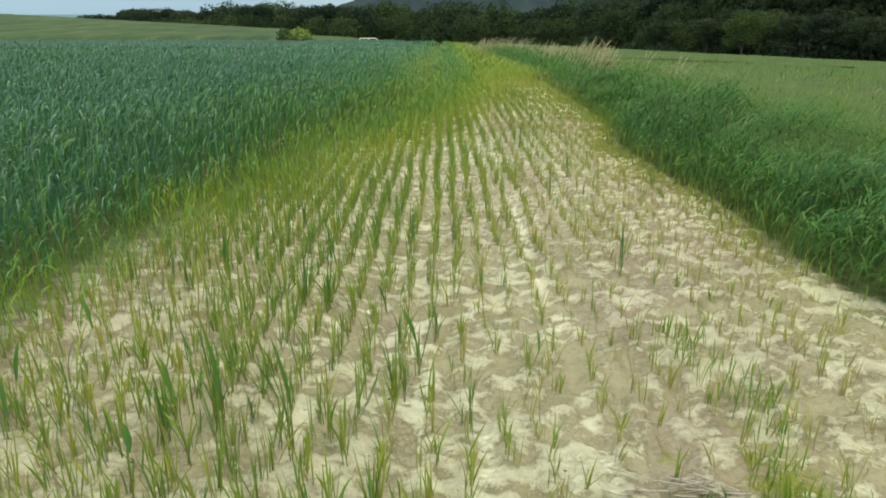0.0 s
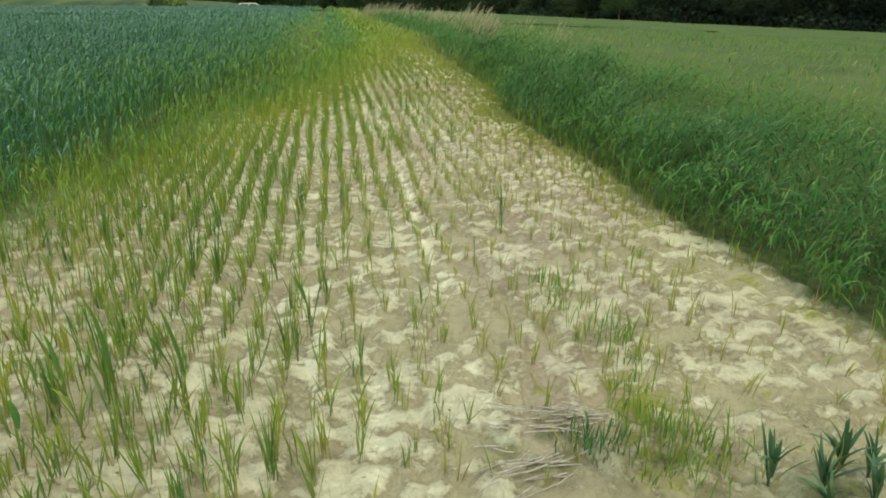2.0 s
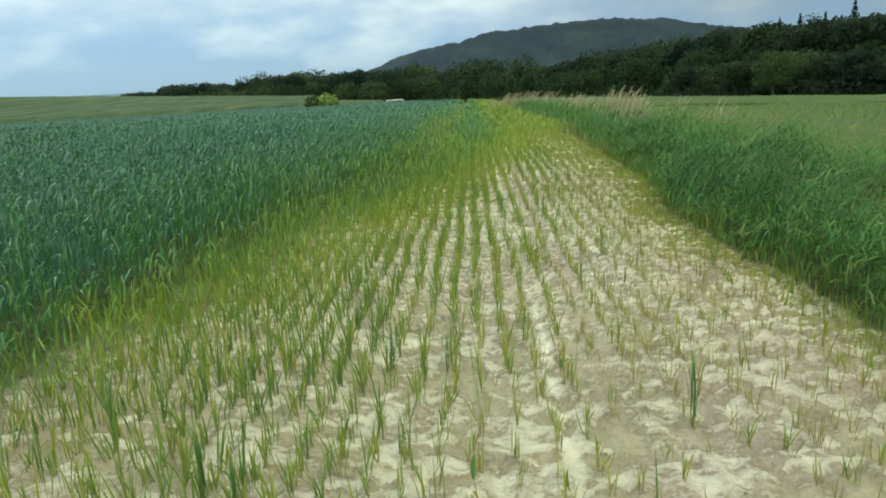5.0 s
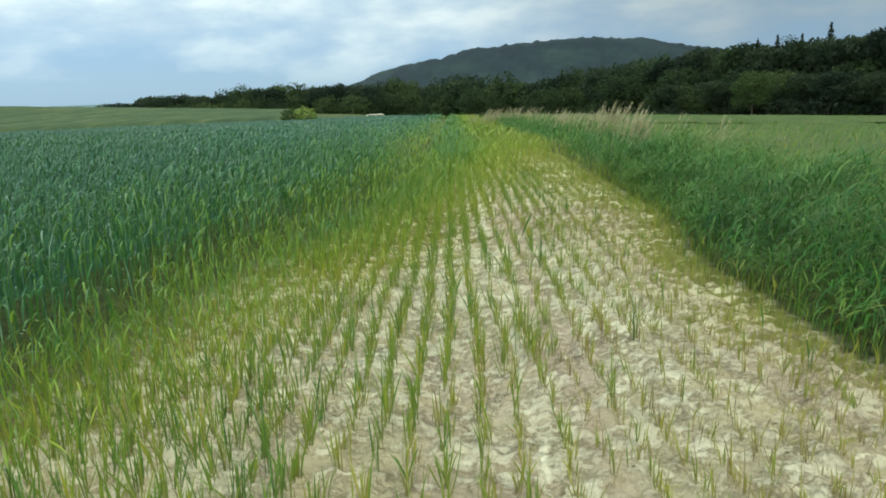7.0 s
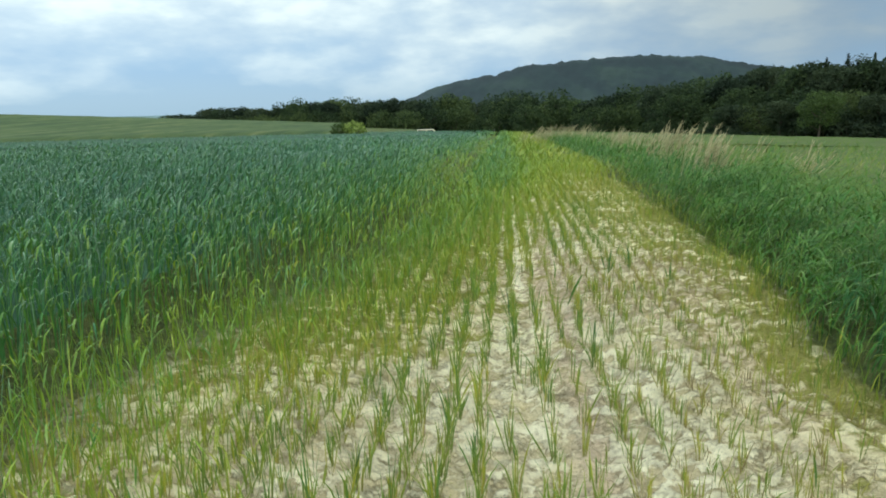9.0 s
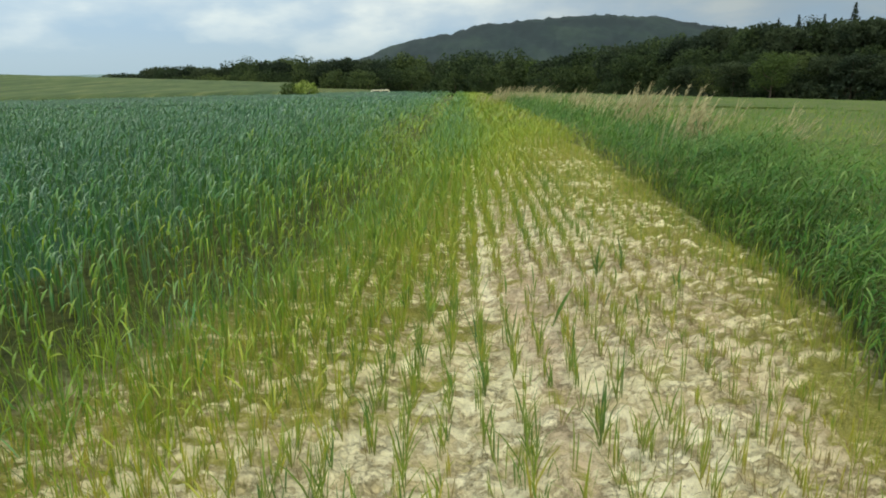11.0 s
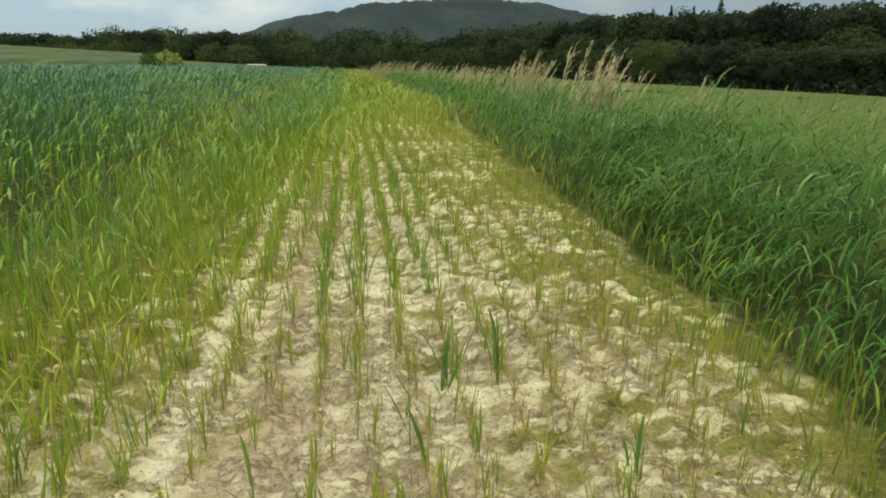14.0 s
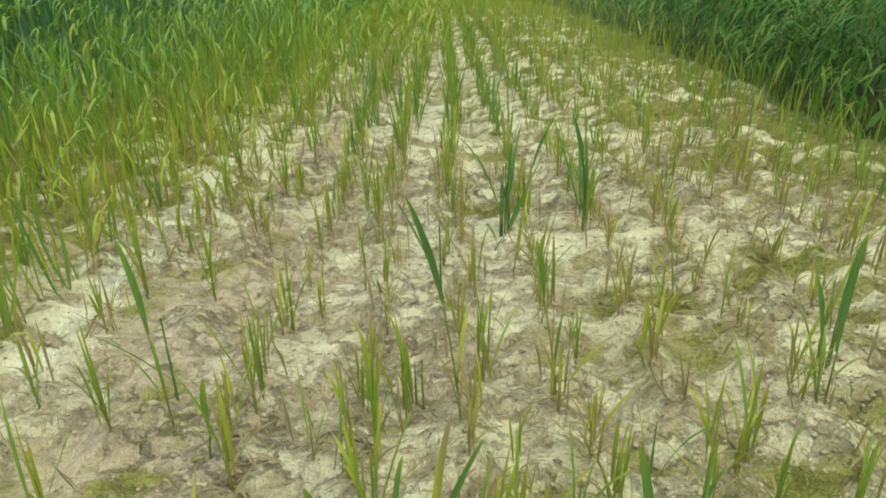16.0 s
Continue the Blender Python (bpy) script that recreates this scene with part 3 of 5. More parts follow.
near_left = [crop_blades(-6.5, 0.0, -0.5, 3.0, 260, 3, 0.012, crop_keep, crop_tall, crop_tint, 0.3, 0.2, 2.4, 0.7, (0.12, 0.24), (0.8, 2.4), 0.0, 3.0, 0.45),
             crop_blades(-6.5, 0.0, 3.0, 16.0, 300, 3, 0.0095, crop_keep, lambda x, y: 0.84 * crop_tall(x, y), crop_tint, 0.15, 0.2, 2.4, 0.35, (0.12, 0.22), (0.8, 2.5), 0.0, 3.2, 0.4),
             hooked_leaves(-6.5, 0.0, 3.0, 16.0, 640, 0.0098, crop_keep, crop_tall, crop_tint, (0.07, 0.15), over=(1.7, 3.0), hook=2.4, segs=4, lean=0.18)]
blades_object("cereal_crop", near_left, BLADE, "dense blue-green cereal crop yellowing along its thin edge", "crop")
mid_left = [crop_blades(-24, -6.5, 1.0, 34.0, 9, 2, 0.024, crop_keep, lambda x, y: 0.85 * crop_tall(x, y), crop_tint, 0.1, 0.2, 2.4, 0.2, (0.18, 0.32), (0.8, 2.4)),
            hooked_leaves(-14, -6.5, 1.0, 20.0, 150, 0.0155, crop_keep, crop_tall, crop_tint, (0.10, 0.19), over=(1.7, 3.0), hook=2.2, segs=3),
            hooked_leaves(-24, -14, 3.0, 34.0, 36, 0.030, crop_keep, crop_tall, crop_tint, (0.15, 0.26), segs=2, hook=1.6),
            hooked_leaves(-14, -6.5, 20.0, 34.0, 60, 0.025, crop_keep, crop_tall, crop_tint, (0.13, 0.24), segs=2, hook=1.6),
            hooked_leaves(-6.5, 0.0, 16.0, 34.0, 150, 0.018, crop_keep, crop_tall, crop_tint, (0.12, 0.22), segs=3, hook=2.2),
            hooked_leaves(-70, 0.0, 34.0, 68.0, 8, 0.056, crop_keep, crop_tall, crop_tint, (0.2, 0.34), segs=2, hook=1.6, lift=(0.35, 0.72)),
            hooked_leaves(-45, -24, 12.0, 34.0, 13, 0.05, crop_keep, crop_tall, crop_tint, (0.2, 0.34), segs=2, hook=1.6, lift=(0.4, 0.85))]


def sheet(x0, x1, y0, y1, step, height, tint, seed, inner=lambda x, y: np.ones_like(x)):
    """The closed top of a distant crop, seen between the standing blades."""
    ax, ay = axis((x0, x1, step)), axis((y0, y1, step))
    sx, sy = np.meshgrid(ax, ay)
    sz = land(sx, sy) + height(sx, sy) * (0.86 + 0.22 * value_noise(sx / step * 0.9, sy / step * 0.9, seed, 2))
    n, m = len(ax), len(ay)
    f = (np.arange(m - 1)[:, None] * n + np.arange(n - 1)[None]).reshape(-1, 1) + np.array([[0, 1, n + 1, n]])
    h = (tint(sx, sy) + 0.10 * (value_noise(sx * 3, sy * 3, seed + 1) - 0.5)).ravel()
    f = f[(inner(sx, sy).ravel()[f] > 0).all(1)]
    return np.stack([sx, sy, sz], -1).reshape(-1, 3), f, h, np.full(n * m, 0.8)


def low_top(share):
    return lambda x, y: crop_tall(x, y) * share * (1.15 * ease(1.0, 3.2, crop_depth(x, y)) - 0.15)


def inside_crop(x, y):
    return np.minimum(crop_depth(x, y) - 1.1, crop_far(x) - y)


canopy_left = [sheet(-24, -0.3, -14.0, 34.0, 0.22, low_top(0.66), crop_tint, 71, inside_crop), sheet(-70, -0.3, 34.0, 68.0, 0.6, low_top(0.8), crop_tint, 73, inside_crop),
             sheet(-45, -24, -14.0, 34.0, 0.5, low_top(0.8), crop_tint, 75, inside_crop)]
blades_object("crop_canopy", canopy_left, TEAL, "closed leaf cover inside the blue-green cereal field", "crop")
blades_object("cereal_field", mid_left, BLADE, "wide blue-green cereal field standing even and unripe", "crop")

# ---------- the paler crop behind it ----------
def pale_keep(x, y):
    return (y > crop_far(x)) * (x < -0.232 * (y - 5))


def pale_tall(x, y):
    return 0.55 + 0.2 * value_noise(x * 0.2, y * 0.2, 81)


def pale_tint(x, y):
    return 0.57 + 0.18 * (value_noise(x * 0.06, y * 0.25, 83) - 0.4)


pale_top = [sheet(-150, -14, 50.0, 116.0, 1.0, lambda x, y: (0.66 + 0.1 * value_noise(x * 0.4, y * 0.4, 85)) * ease(-1, 5, y - crop_far(x)), pale_tint, 87, lambda x, y: np.minimum(y - crop_far(x) + 1.0, -0.232 * (y - 5) - x)),
            ]
pale = [crop_blades(-75, -14, 49.0, 70.0, 10, 1, 0.10, pale_keep, pale_tall, lambda x, y: pale_tint(x, y) - 0.08, 0.3)]
blades_object("pale_canopy", pale_top, PALE, "closed yellow-green top of a distant crop", "crop")
blades_object("pale_crop", pale, PALE, "pale yellow-green crop on the rise behind the cereal", "crop")

# ---------- lush grass and lighter field on the other side ----------
def verge_keep(x, y):
    d = x - right_edge(y)
    return np.where(d > 0, 0.55 + 0.45 * ease(0, 0.2, d), 0.0) * (1 - 0.5 * ease(3.4, 5.2, x))


def verge_tall(x, y):
    d = x - right_edge(y)
    return (0.25 + 0.19 * ease(0.0, 0.35, d) - 0.06 * ease(1.2, 2.4, d)) * (0.30 + 1.4 * value_noise(x * 2.7, y * 2.2, 91, 2))


def verge_tint(x, y):
    d = x - right_edge(y)
    return 0.68 + 0.05 * (1 - ease(8, 11, y)) + 0.16 * ease(0.0, 0.25, d) - 0.22 * ease(0.5, 2.2, d) + 0.22 * (value_noise(x * 0.8, y * 0.8, 93) - 0.5)


def fringe_keep(x, y):
    d = x - right_edge(y)
    return np.where((d > -0.20) & (d < 0.14), ease(-0.2, -0.08, d) * (0.10 + 0.28 * ease(3, 6, y)) * ease(0.2, 0.5, value_noise(x * 5, y * 3.5, 92)), 0.0)


def stem_keep(x, y):
    d = x - right_edge(y)
    return np.where((d > -0.08) & (d < 0.10), 1.0, 0.0)


def field_tall(x, y):
    return 0.44 * (0.85 + 0.3 * value_noise(x * 0.5, y * 0.5, 95))


def field_tint(x, y):
    return 0.64 + 0.06 * (1 - ease(4, 9, x)) * (1 - ease(9, 13, y)) + 0.16 * (value_noise(x * 0.25, y * 0.25, 97) - 0.5) - 0.10 * np.exp(-((x - 5.5) / 1.8) ** 2) * value_noise(x * 1.5, y * 0.6, 98)


verge = [crop_blades(1.6, 4.6, -0.5, 3.0, 450, 3, 0.009, verge_keep, verge_tall, verge_tint, 0.6, 0.25, 1.7, 0.85, (0.10, 0.22), (0.8, 2.6), 0.2),
         crop_blades(1.6, 2.4, 3.0, 12.5, 700, 3, 0.008, verge_keep, verge_tall, verge_tint, 0.3, 0.25, 1.9, 0.6, (0.08, 0.18), (0.6, 2.2), 0.22),
         hooked_leaves(1.6, 2.8, 3.0, 12.5, 1350, 0.0078, lambda x, y: verge_keep(x, y) * (0.35 + 0.65 * ease(0.3, 0.5, value_noise(x * 4.2, y * 3.4, 88, 2))), verge_tall, verge_tint, (0.10, 0.22), 0.1, 2.8, (1.2, 3.0), 1.1, 4, (0.22, 0.9), 0.5),
         hooked_leaves(1.6, 2.8, 3.0, 12.5, 900, 0.0088, lambda x, y: verge_keep(x, y) * ease(0.36, 0.58, value_noise(x * 4.2, y * 3.4, 88, 2)), verge_tall, lambda x, y: verge_tint(x, y) - 0.02, (0.13, 0.27), 0.0, 1.6, (0.8, 2.0), 1.2, 4, (0.72, 1.02), 0.8),
         hooked_leaves(2.8, 4.0, 3.0, 16.0, 1000, 0.0068, verge_keep, verge_tall, verge_tint, (0.10, 0.22), 0.0, 1.4, (0.7, 1.9), 1.1, 3, (0.55, 1.0), 0.9),
         crop_blades(3.8, 5.6, 3.0, 16.0, 420, 3, 0.007, verge_keep, lambda x, y: 0.8 * verge_tall(x, y), verge_tint, 0.4, 0.25, 1.4, 0.6, (0.12, 0.26), (0.5, 1.8), 0.3),
         hooked_leaves(1.6, 2.8, 12.5, 16.0, 1000, 0.0095, verge_keep, verge_tall, verge_tint, (0.12, 0.24), 0.1, 1.9, (0.8, 2.2), 1.8, 3, (0.15, 1.0), 0.5),
         crop_blades(1.4, 2.4, 2.0, 16.0, 800, 3, 0.006, fringe_keep, lambda x, y: 0.05 + 0.12 * value_noise(x * 4, y * 4, 94), lambda x, y: 0.44 + 0.1 * value_noise(x * 3, y * 3, 96), 0.3, 0.3, 3.0),
         crop_blades(1.5, 2.2, 4.0, 13.0, 230, 3, 0.0055, stem_keep, lambda x, y: 0.16 + 0.2 * value_noise(x * 6, y * 6, 90), lambda x, y: 0.50 + 0.16 * value_noise(x * 3, y * 3, 96), 0.15, 0.3, 3.0),
         hooked_leaves(1.6, 5.0, 16.0, 34.0, 230, 0.015, verge_keep, verge_tall, verge_tint, (0.14, 0.28), 0.1, 1.6, (0.8, 2.0), 1.8, 3, (0.3, 1.0), 0.5)]
panicles = [hooked_leaves(2.7, 6.5, 5.0, 30.0, 90, 0.0045, lambda x, y: 0.06 + 0.5 * ease(0.45, 0.65, value_noise(x * 0.7, y * 0.35, 99)), lambda x, y: 0.50 + 0.14 * value_noise(x, y, 100), lambda x, y: 0.2 + 0 * x, (0.06, 0.12), 0.2, 0.9, (0.5, 1.6), 1.5, 2, (0.8, 1.05), 0.5)]
blades_object("grass_panicles", panicles, PANICLE, "veil of fine straw-coloured grass panicles swaying over the verge", "grass")
blades_object("verge_grass", verge, GRASS, "lush green grass bent over by the wind beside bare soil", "grass")


def field_keep(x, y):
    return 0.35 + 0.65 * ease(3.9, 5.0, x)


def field_top(share):
    return lambda x, y: field_tall(x, y) * (share + (0.85 - share) * ease(8, 24, x)) * (1.12 * ease(0.5, 3.0, x - right_edge(y)) - 0.12)


def inside_field(x, y):
    return x - right_edge(y) - 0.45


right_field = [crop_blades(4.2, 14, 2.0, 34.0, 60, 2, 0.016, field_keep, field_tall, field_tint, 0.4, 0.2, 1.6, 0.55, (0.14, 0.28), (0.4, 2.0), 0.5),
               crop_blades(14, 34, 8.0, 34.0, 22, 2, 0.04, field_keep, field_tall, field_tint, 0.5, 0.2, 1.4),
               crop_blades(1.9, 60, 34.0, 68.0, 12, 2, 0.06, field_keep, field_tall, field_tint, 0.5, 0.2, 1.4),
               ]
canopy_right = [sheet(2.2, 34, -14.0, 34.0, 0.25, field_top(0.66), field_tint, 101, inside_field), sheet(1.9, 70, 34.0, 70.0, 0.6, field_top(0.85), field_tint, 103, inside_field),
               sheet(34, 70, -14.0, 34.0, 0.6, field_top(0.85), field_tint, 105, inside_field)]
blades_object("field_canopy", canopy_right, FIELD, "closed leaf cover inside the light green field", "crop")
blades_object("green_field", right_field, GRASS, "light green field of fine grass reaching the wood", "crop")

# ---------- thin yellowing plants where the strip closes ----------
def thin_keep(x, y):
    inside = (x > left_edge(y) - 0.2) * (x < right_edge(y) + 0.1)
    rows = 0.55 + 0.45 * np.cos((x - 0.235) / 0.115 * 2 * np.pi)
    left_side = 1.15 * (1 - ease(np.interp(y, [3, 5, 6.2, 8, 11, 13], [0.0, 0.2, 0.55, 0.45, 0.7, 0.8]), np.interp(y, [3, 5, 6.2, 8, 11, 14], [0.25, 0.75, 1.25, 1.25, 1.3, 1.4]), x - left_edge(y)))
    right_side = 0.12 * (1 - ease(0.0, 0.14, right_edge(y) - x)) * ease(4, 8, y)
    closing = ease(11.5, 17.0, y - 2.5 * ease(0.5, 1.5, x) + 0.6 * (value_noise(x * 1.5, y, 111) - 0.5))
    return inside * (rows * np.maximum(left_side, closing) + right_side).clip(0, 1)


def thin_tall(x, y):
    return 0.13 + 0.14 * ease(10, 20, y) + 0.03 * ease(6, 8, y) - 0.05 * ease(8.2, 8.8, y) * (1 - ease(9.8, 11, y)) * ease(0.3, 0.7, x - left_edge(y)) + 0.14 * (1 - ease(0, 1.0, x - left_edge(y))) + 0.1 * (value_noise(x * 2, y * 2, 113) - 0.5)


def thin_tint(x, y):
    return 0.43 + 0.02 * ease(7.5, 9, y) + 0.09 * ease(12, 16, y) + 0.20 * (1 - ease(0.15, 1.0, x - left_edge(y))) + 0.24 * (value_noise(x * 2.3, y * 2.1, 115) - 0.5) - 0.06 * ease(1.3, 1.9, x)


thin = [crop_blades(-2.3, 2.2, 3.0, 12.0, 1600, 3, 0.0062, thin_keep, thin_tall, thin_tint, 0.2, 0.0, 3.14, 0.5, (0.05, 0.11), (0.2, 1.4)),
        crop_blades(-0.6, 2.2, 12.0, 20.0, 760, 3, 0.010, thin_keep, thin_tall, thin_tint, 0.3, 0.0, 3.14, 0.5, (0.09, 0.2), (0.3, 1.6)),
        crop_blades(-0.5, 2.1, 20.0, 68.0, 100, 2, 0.03, thin_keep, thin_tall, thin_tint, 0.3, 0.0, 3.14, 0.6, (0.15, 0.3), (0.3, 1.6))]
blades_object("thin_cereal", thin, BLADE, "thin stunted yellow-green cereal closing over the bare strip", "crop")

# ---------- sparse drilled seedlings over the whole strip ----------
ROWS = np.concatenate([0.235 - 0.115 * np.arange(0, 20), 0.36 + 0.115 * np.arange(0, 13)])
NEAR_BOX = (0.25, 1.5, 8.55, 9.9)


def seedling_blades(px, py, lush):
    """Two to five thin erect blades for every plant place."""
    count = rng.integers(3, 8, len(px))
    i = np.repeat(np.arange(len(px)), count)
    n = len(i)
    x, y = px[i] + rng.normal(0, 0.006, n), py[i] + rng.normal(0, 0.008, n)
    length = (0.045 + 0.085 * rng.random(n) ** 1.2 + 0.065 * lush[i]) * (0.6 + 0.8 * rng.random(len(px))[i])
    health = np.clip(0.15 + 0.36 * rng.random(len(px))[i] + 0.26 * lush[i] + 0.12 * ease(6.0, 9.0, py[i]) + rng.normal(0, 0.07, n), 0.03, 0.95)
    return blade_arrays(x, y, ground_z(x, y) - 0.004, length, uniform(n, 0.0030, 0.0060) * (0.8 + 0.5 * lush[i]), uniform(n, 0, 6.28), np.abs(rng.normal(0, 0.2, n)),
                        rng.normal(0.15, 0.3, n), uniform(n, 0, 3.14), health, 3)


def lushness(x, y):
    v = 0.35 + 0.9 * (value_noise(x * 0.9 + 3, y * 0.55, 121, 2) - 0.45)
    v = v + 0.75 * np.exp(-((x + 0.8) / 0.8) ** 2) * (1 - ease(5, 8, y))
    v = v - 0.35 * np.exp(-((x - 1.2) / 0.5) ** 2) * (1 - ease(5, 9, y))
    v = v - 0.4 * ease(0.9, 1.3, x) * ease(7.5, 8.5, y)
    return v.clip(0, 1)


def row_places(y0, y1, gap):
    xs, ys = [], []
    for r in ROWS:
        y = np.arange(y0, y1, gap)
        y = y + rng.uniform(-gap * 0.45, gap * 0.45, len(y))
        x = r + rng.normal(0, 0.012, len(y)) + 0.01 * np.sin(y * 3 + r * 9)
        xs.append(x), ys.append(y)
    x, y = np.concatenate(xs), np.concatenate(ys)
    dense = 0.32 + 0.22 * (1 - ease(-0.6, 0.2, x)) + 0.42 * ease(3.6, 5.2, y) * (1 - 0.3 * ease(0.5, 1.2, x)) + 0.95 * (value_noise(x * 2.6, y * 2.4, 123) - 0.5)
    dense = dense + 0.36 * (1 - ease(-1.0, -0.5, x)) * (1 - ease(3.6, 4.6, y))
    dense = dense + 0.17 * ease(8.0, 8.6, y) * ease(0.4, 0.6, x)
    dense = dense * np.where(np.abs(x - 0.48) < 0.03, 0.45, 1.0)
    ok = (rng.random(len(x)) < dense) & (x > left_edge(y) + 0.05) & (x < right_edge(y) - 0.02)
    return x[ok], y[ok]


sx, sy = row_places(1.7, 17.0, 0.038)
far_off = ~((sx > NEAR_BOX[0]) & (sx < NEAR_BOX[1]) & (sy > NEAR_BOX[2]) & (sy < NEAR_BOX[3]))
nearest = np.flatnonzero(~far_off)
nearest = nearest[np.argsort((sy[nearest] - 8.55) + 0.5 * np.abs(sx[nearest] - 0.85))]
far_off[nearest[280:]] = True
blades_object("cereal_seedlings", [seedling_blades(sx[far_off], sy[far_off], lushness(sx[far_off], sy[far_off]))], STALK,
              "rows of sparse stunted cereal seedlings on crusted soil", "seedlings")

# dead brown shoots that failed, left standing in the rows
dx, dy = row_places(2.2, 12.0, 0.05)
keep_dead = rng.random(len(dx)) < 0.35 + 0.65 * ease(0.2, 0.9, dx)
dx, dy = np.repeat(dx[keep_dead], 2), np.repeat(dy[keep_dead], 2)
dn = len(dx)
dx, dy = dx + rng.normal(0, 0.016, dn), dy + rng.normal(0, 0.016, dn)
blades_object("dead_shoots", [blade_arrays(dx, dy, ground_z(dx, dy) - 0.004, uniform(dn, 0.03, 0.085), uniform(dn, 0.0028, 0.0045), uniform(dn, 0, 6.28), np.abs(rng.normal(0.1, 0.3, dn)),
                                           rng.normal(0.2, 0.4, dn), uniform(dn, 0, 3.14), np.clip(rng.normal(0.08, 0.08, dn), 0, 0.3), 2)], STALK,
              "short brown dead shoots standing in the crusted rows", "seedlings")

# ---------- single plants that can be told apart ----------
def leaf_mesh(length, width, az, tilt, bend, health, foot=(0, 0, 0), segs=6, fold=0.25, face=None):
    """One folded leaf blade with a keel, tapering to its tip."""
    s = np.linspace(0, 1, segs + 1)
    ang = tilt + bend * s ** 1.5
    mid = (ang[1:] + ang[:-1]) / 2
    out = np.concatenate([[0], np.cumsum(np.sin(mid))]) * length / segs
    rise = np.concatenate([[0], np.cumsum(np.cos(mid))]) * length / segs
    half = width / 2 * (np.minimum(1, 0.35 + 1.5 * s) * np.sqrt(np.clip(1 - s ** 2.4, 0, 1)) + 0.03)
    turn = (az + math.pi / 2 if face is None else face) + 0.7 * s * rng.uniform(-1, 1)
    c = np.stack([foot[0] + np.cos(az) * out, foot[1] + np.sin(az) * out, foot[2] + rise], -1)
    side = np.stack([np.cos(turn) * half, np.sin(turn) * half, np.zeros_like(s)], -1)
    lift = np.stack([-np.cos(az) * np.cos(ang), -np.sin(az) * np.cos(ang), np.sin(ang)], -1) * (half * fold)[:, None]
    v = np.stack([c - side + lift, c, c + side + lift], 1).reshape(-1, 3)
    f = []
    for k in range(segs):
        for j in (0, 1):
            a = 3 * k + j
            f.append((a, a + 1, a + 4, a + 3))
    return mesh_from("leaf", v, f, STALK, {"health": (np.clip(health - 0.3 * s ** 5, 0.03, 1)[:, None] - np.array([0.0, 0.12 if width > 0.0065 else 0.0, 0.0])[None]).clip(0.02, 1), "along": np.repeat(0.2 + 0.8 * s, 3)})


def stem_mesh(height, radius, lean_x, lean_y, health, sides=5, segs=4):
    s = np.linspace(0, 1, segs + 1)
    a = np.arange(sides) / sides * 2 * math.pi
    r = radius * (1 - 0.6 * s)
    v = np.stack([(lean_x * s ** 1.3)[:, None] + np.cos(a)[None] * r[:, None], (lean_y * s ** 1.3)[:, None] + np.sin(a)[None] * r[:, None],
                  np.repeat((height * s)[:, None], sides, 1)], -1).reshape(-1, 3)
    f = [(k * sides + j, k * sides + (j + 1) % sides, (k + 1) * sides + (j + 1) % sides, (k + 1) * sides + j) for k in range(segs) for j in range(sides)]
    return mesh_from("stem", v, f, STALK, {"health": np.full(len(v), health), "along": np.repeat(s * 0.6, sides)}, smooth=True)


def cereal_plant(height, leaves, health, width=0.007, lean=(0.0, 0.0), label="", group="", spread_out=0.35, tillers=1, name="cereal_plant"):
    """A plant of one or more tillers: a stem each, with blades from its foot and its upper part."""
    plant = new(name)
    for k in range(tillers):
        a = rng.uniform(0, 6.28)
        fx, fy = (0.012 * math.cos(a), 0.012 * math.sin(a)) if tillers > 1 else (0.0, 0.0)
        st = stem_mesh(height * rng.uniform(0.45, 0.65), 0.0007 + 0.0013 * width / 0.01, lean[0] * 0.5, lean[1] * 0.5, health * 0.8)
        so = part("stem", st, plant)
        so.location = (fx, fy, 0)
    for k in range(leaves):
        frac = rng.uniform(0.0, 0.5)
        az = math.atan2(lean[1], lean[0]) + rng.normal(0, 0.5) if (lean[0] or lean[1]) and k == 0 else rng.uniform(0, 6.28)
        length = height * (1 - frac * 0.6) * (1.0 if k == 0 else rng.uniform(0.5, 1.0))
        tilt = abs(rng.normal(0.1, spread_out * 0.6))
        bend = abs(rng.normal(0.25, spread_out))
        foot = (lean[0] * frac * 0.5 + rng.normal(0, 0.004), lean[1] * frac * 0.5 + rng.normal(0, 0.004), height * frac * 0.5)
        part("leaf", leaf_mesh(length, 0.62 * width * rng.uniform(0.6, 1.15), az, tilt, bend, float(np.clip(health * (1.0 if k == 0 else rng.uniform(0.7, 1.05)) + rng.normal(0, 0.1), 0.05, 0.92)), foot), plant)
    return tagged(plant, label, "plant", group)


def set_down(ob, x, y, turn=None, size=1.0):
    ob.location = (x, y, float(ground_z(x, y)) - 0.004)
    ob.rotation_euler = (0, 0, rng.uniform(0, 6.28) if turn is None else turn)
    ob.scale = (size,) * 3
    return ob


# tall tufts: place, height, leaves, health, leaf width
TUFTS = [(-0.64, 2.79, 0.38, 9, 0.82, 0.011), (-0.90, 2.92, 0.33, 5, 0.82, 0.012), (-1.01, 2.80, 0.31, 4, 0.8, 0.011), (-1.12, 2.75, 0.2, 4, 0.85, 0.012),
         (-0.27, 3.24, 0.27, 5, 0.78, 0.010), (-0.15, 3.20, 0.19, 5, 0.66, 0.007), (0.16, 3.13, 0.25, 3, 0.55, 0.006), (-1.44, 3.06, 0.26, 7, 0.72, 0.009),
         (-0.70, 3.84, 0.24, 7, 0.8, 0.010), (-0.54, 5.40, 0.30, 8, 0.82, 0.010)]
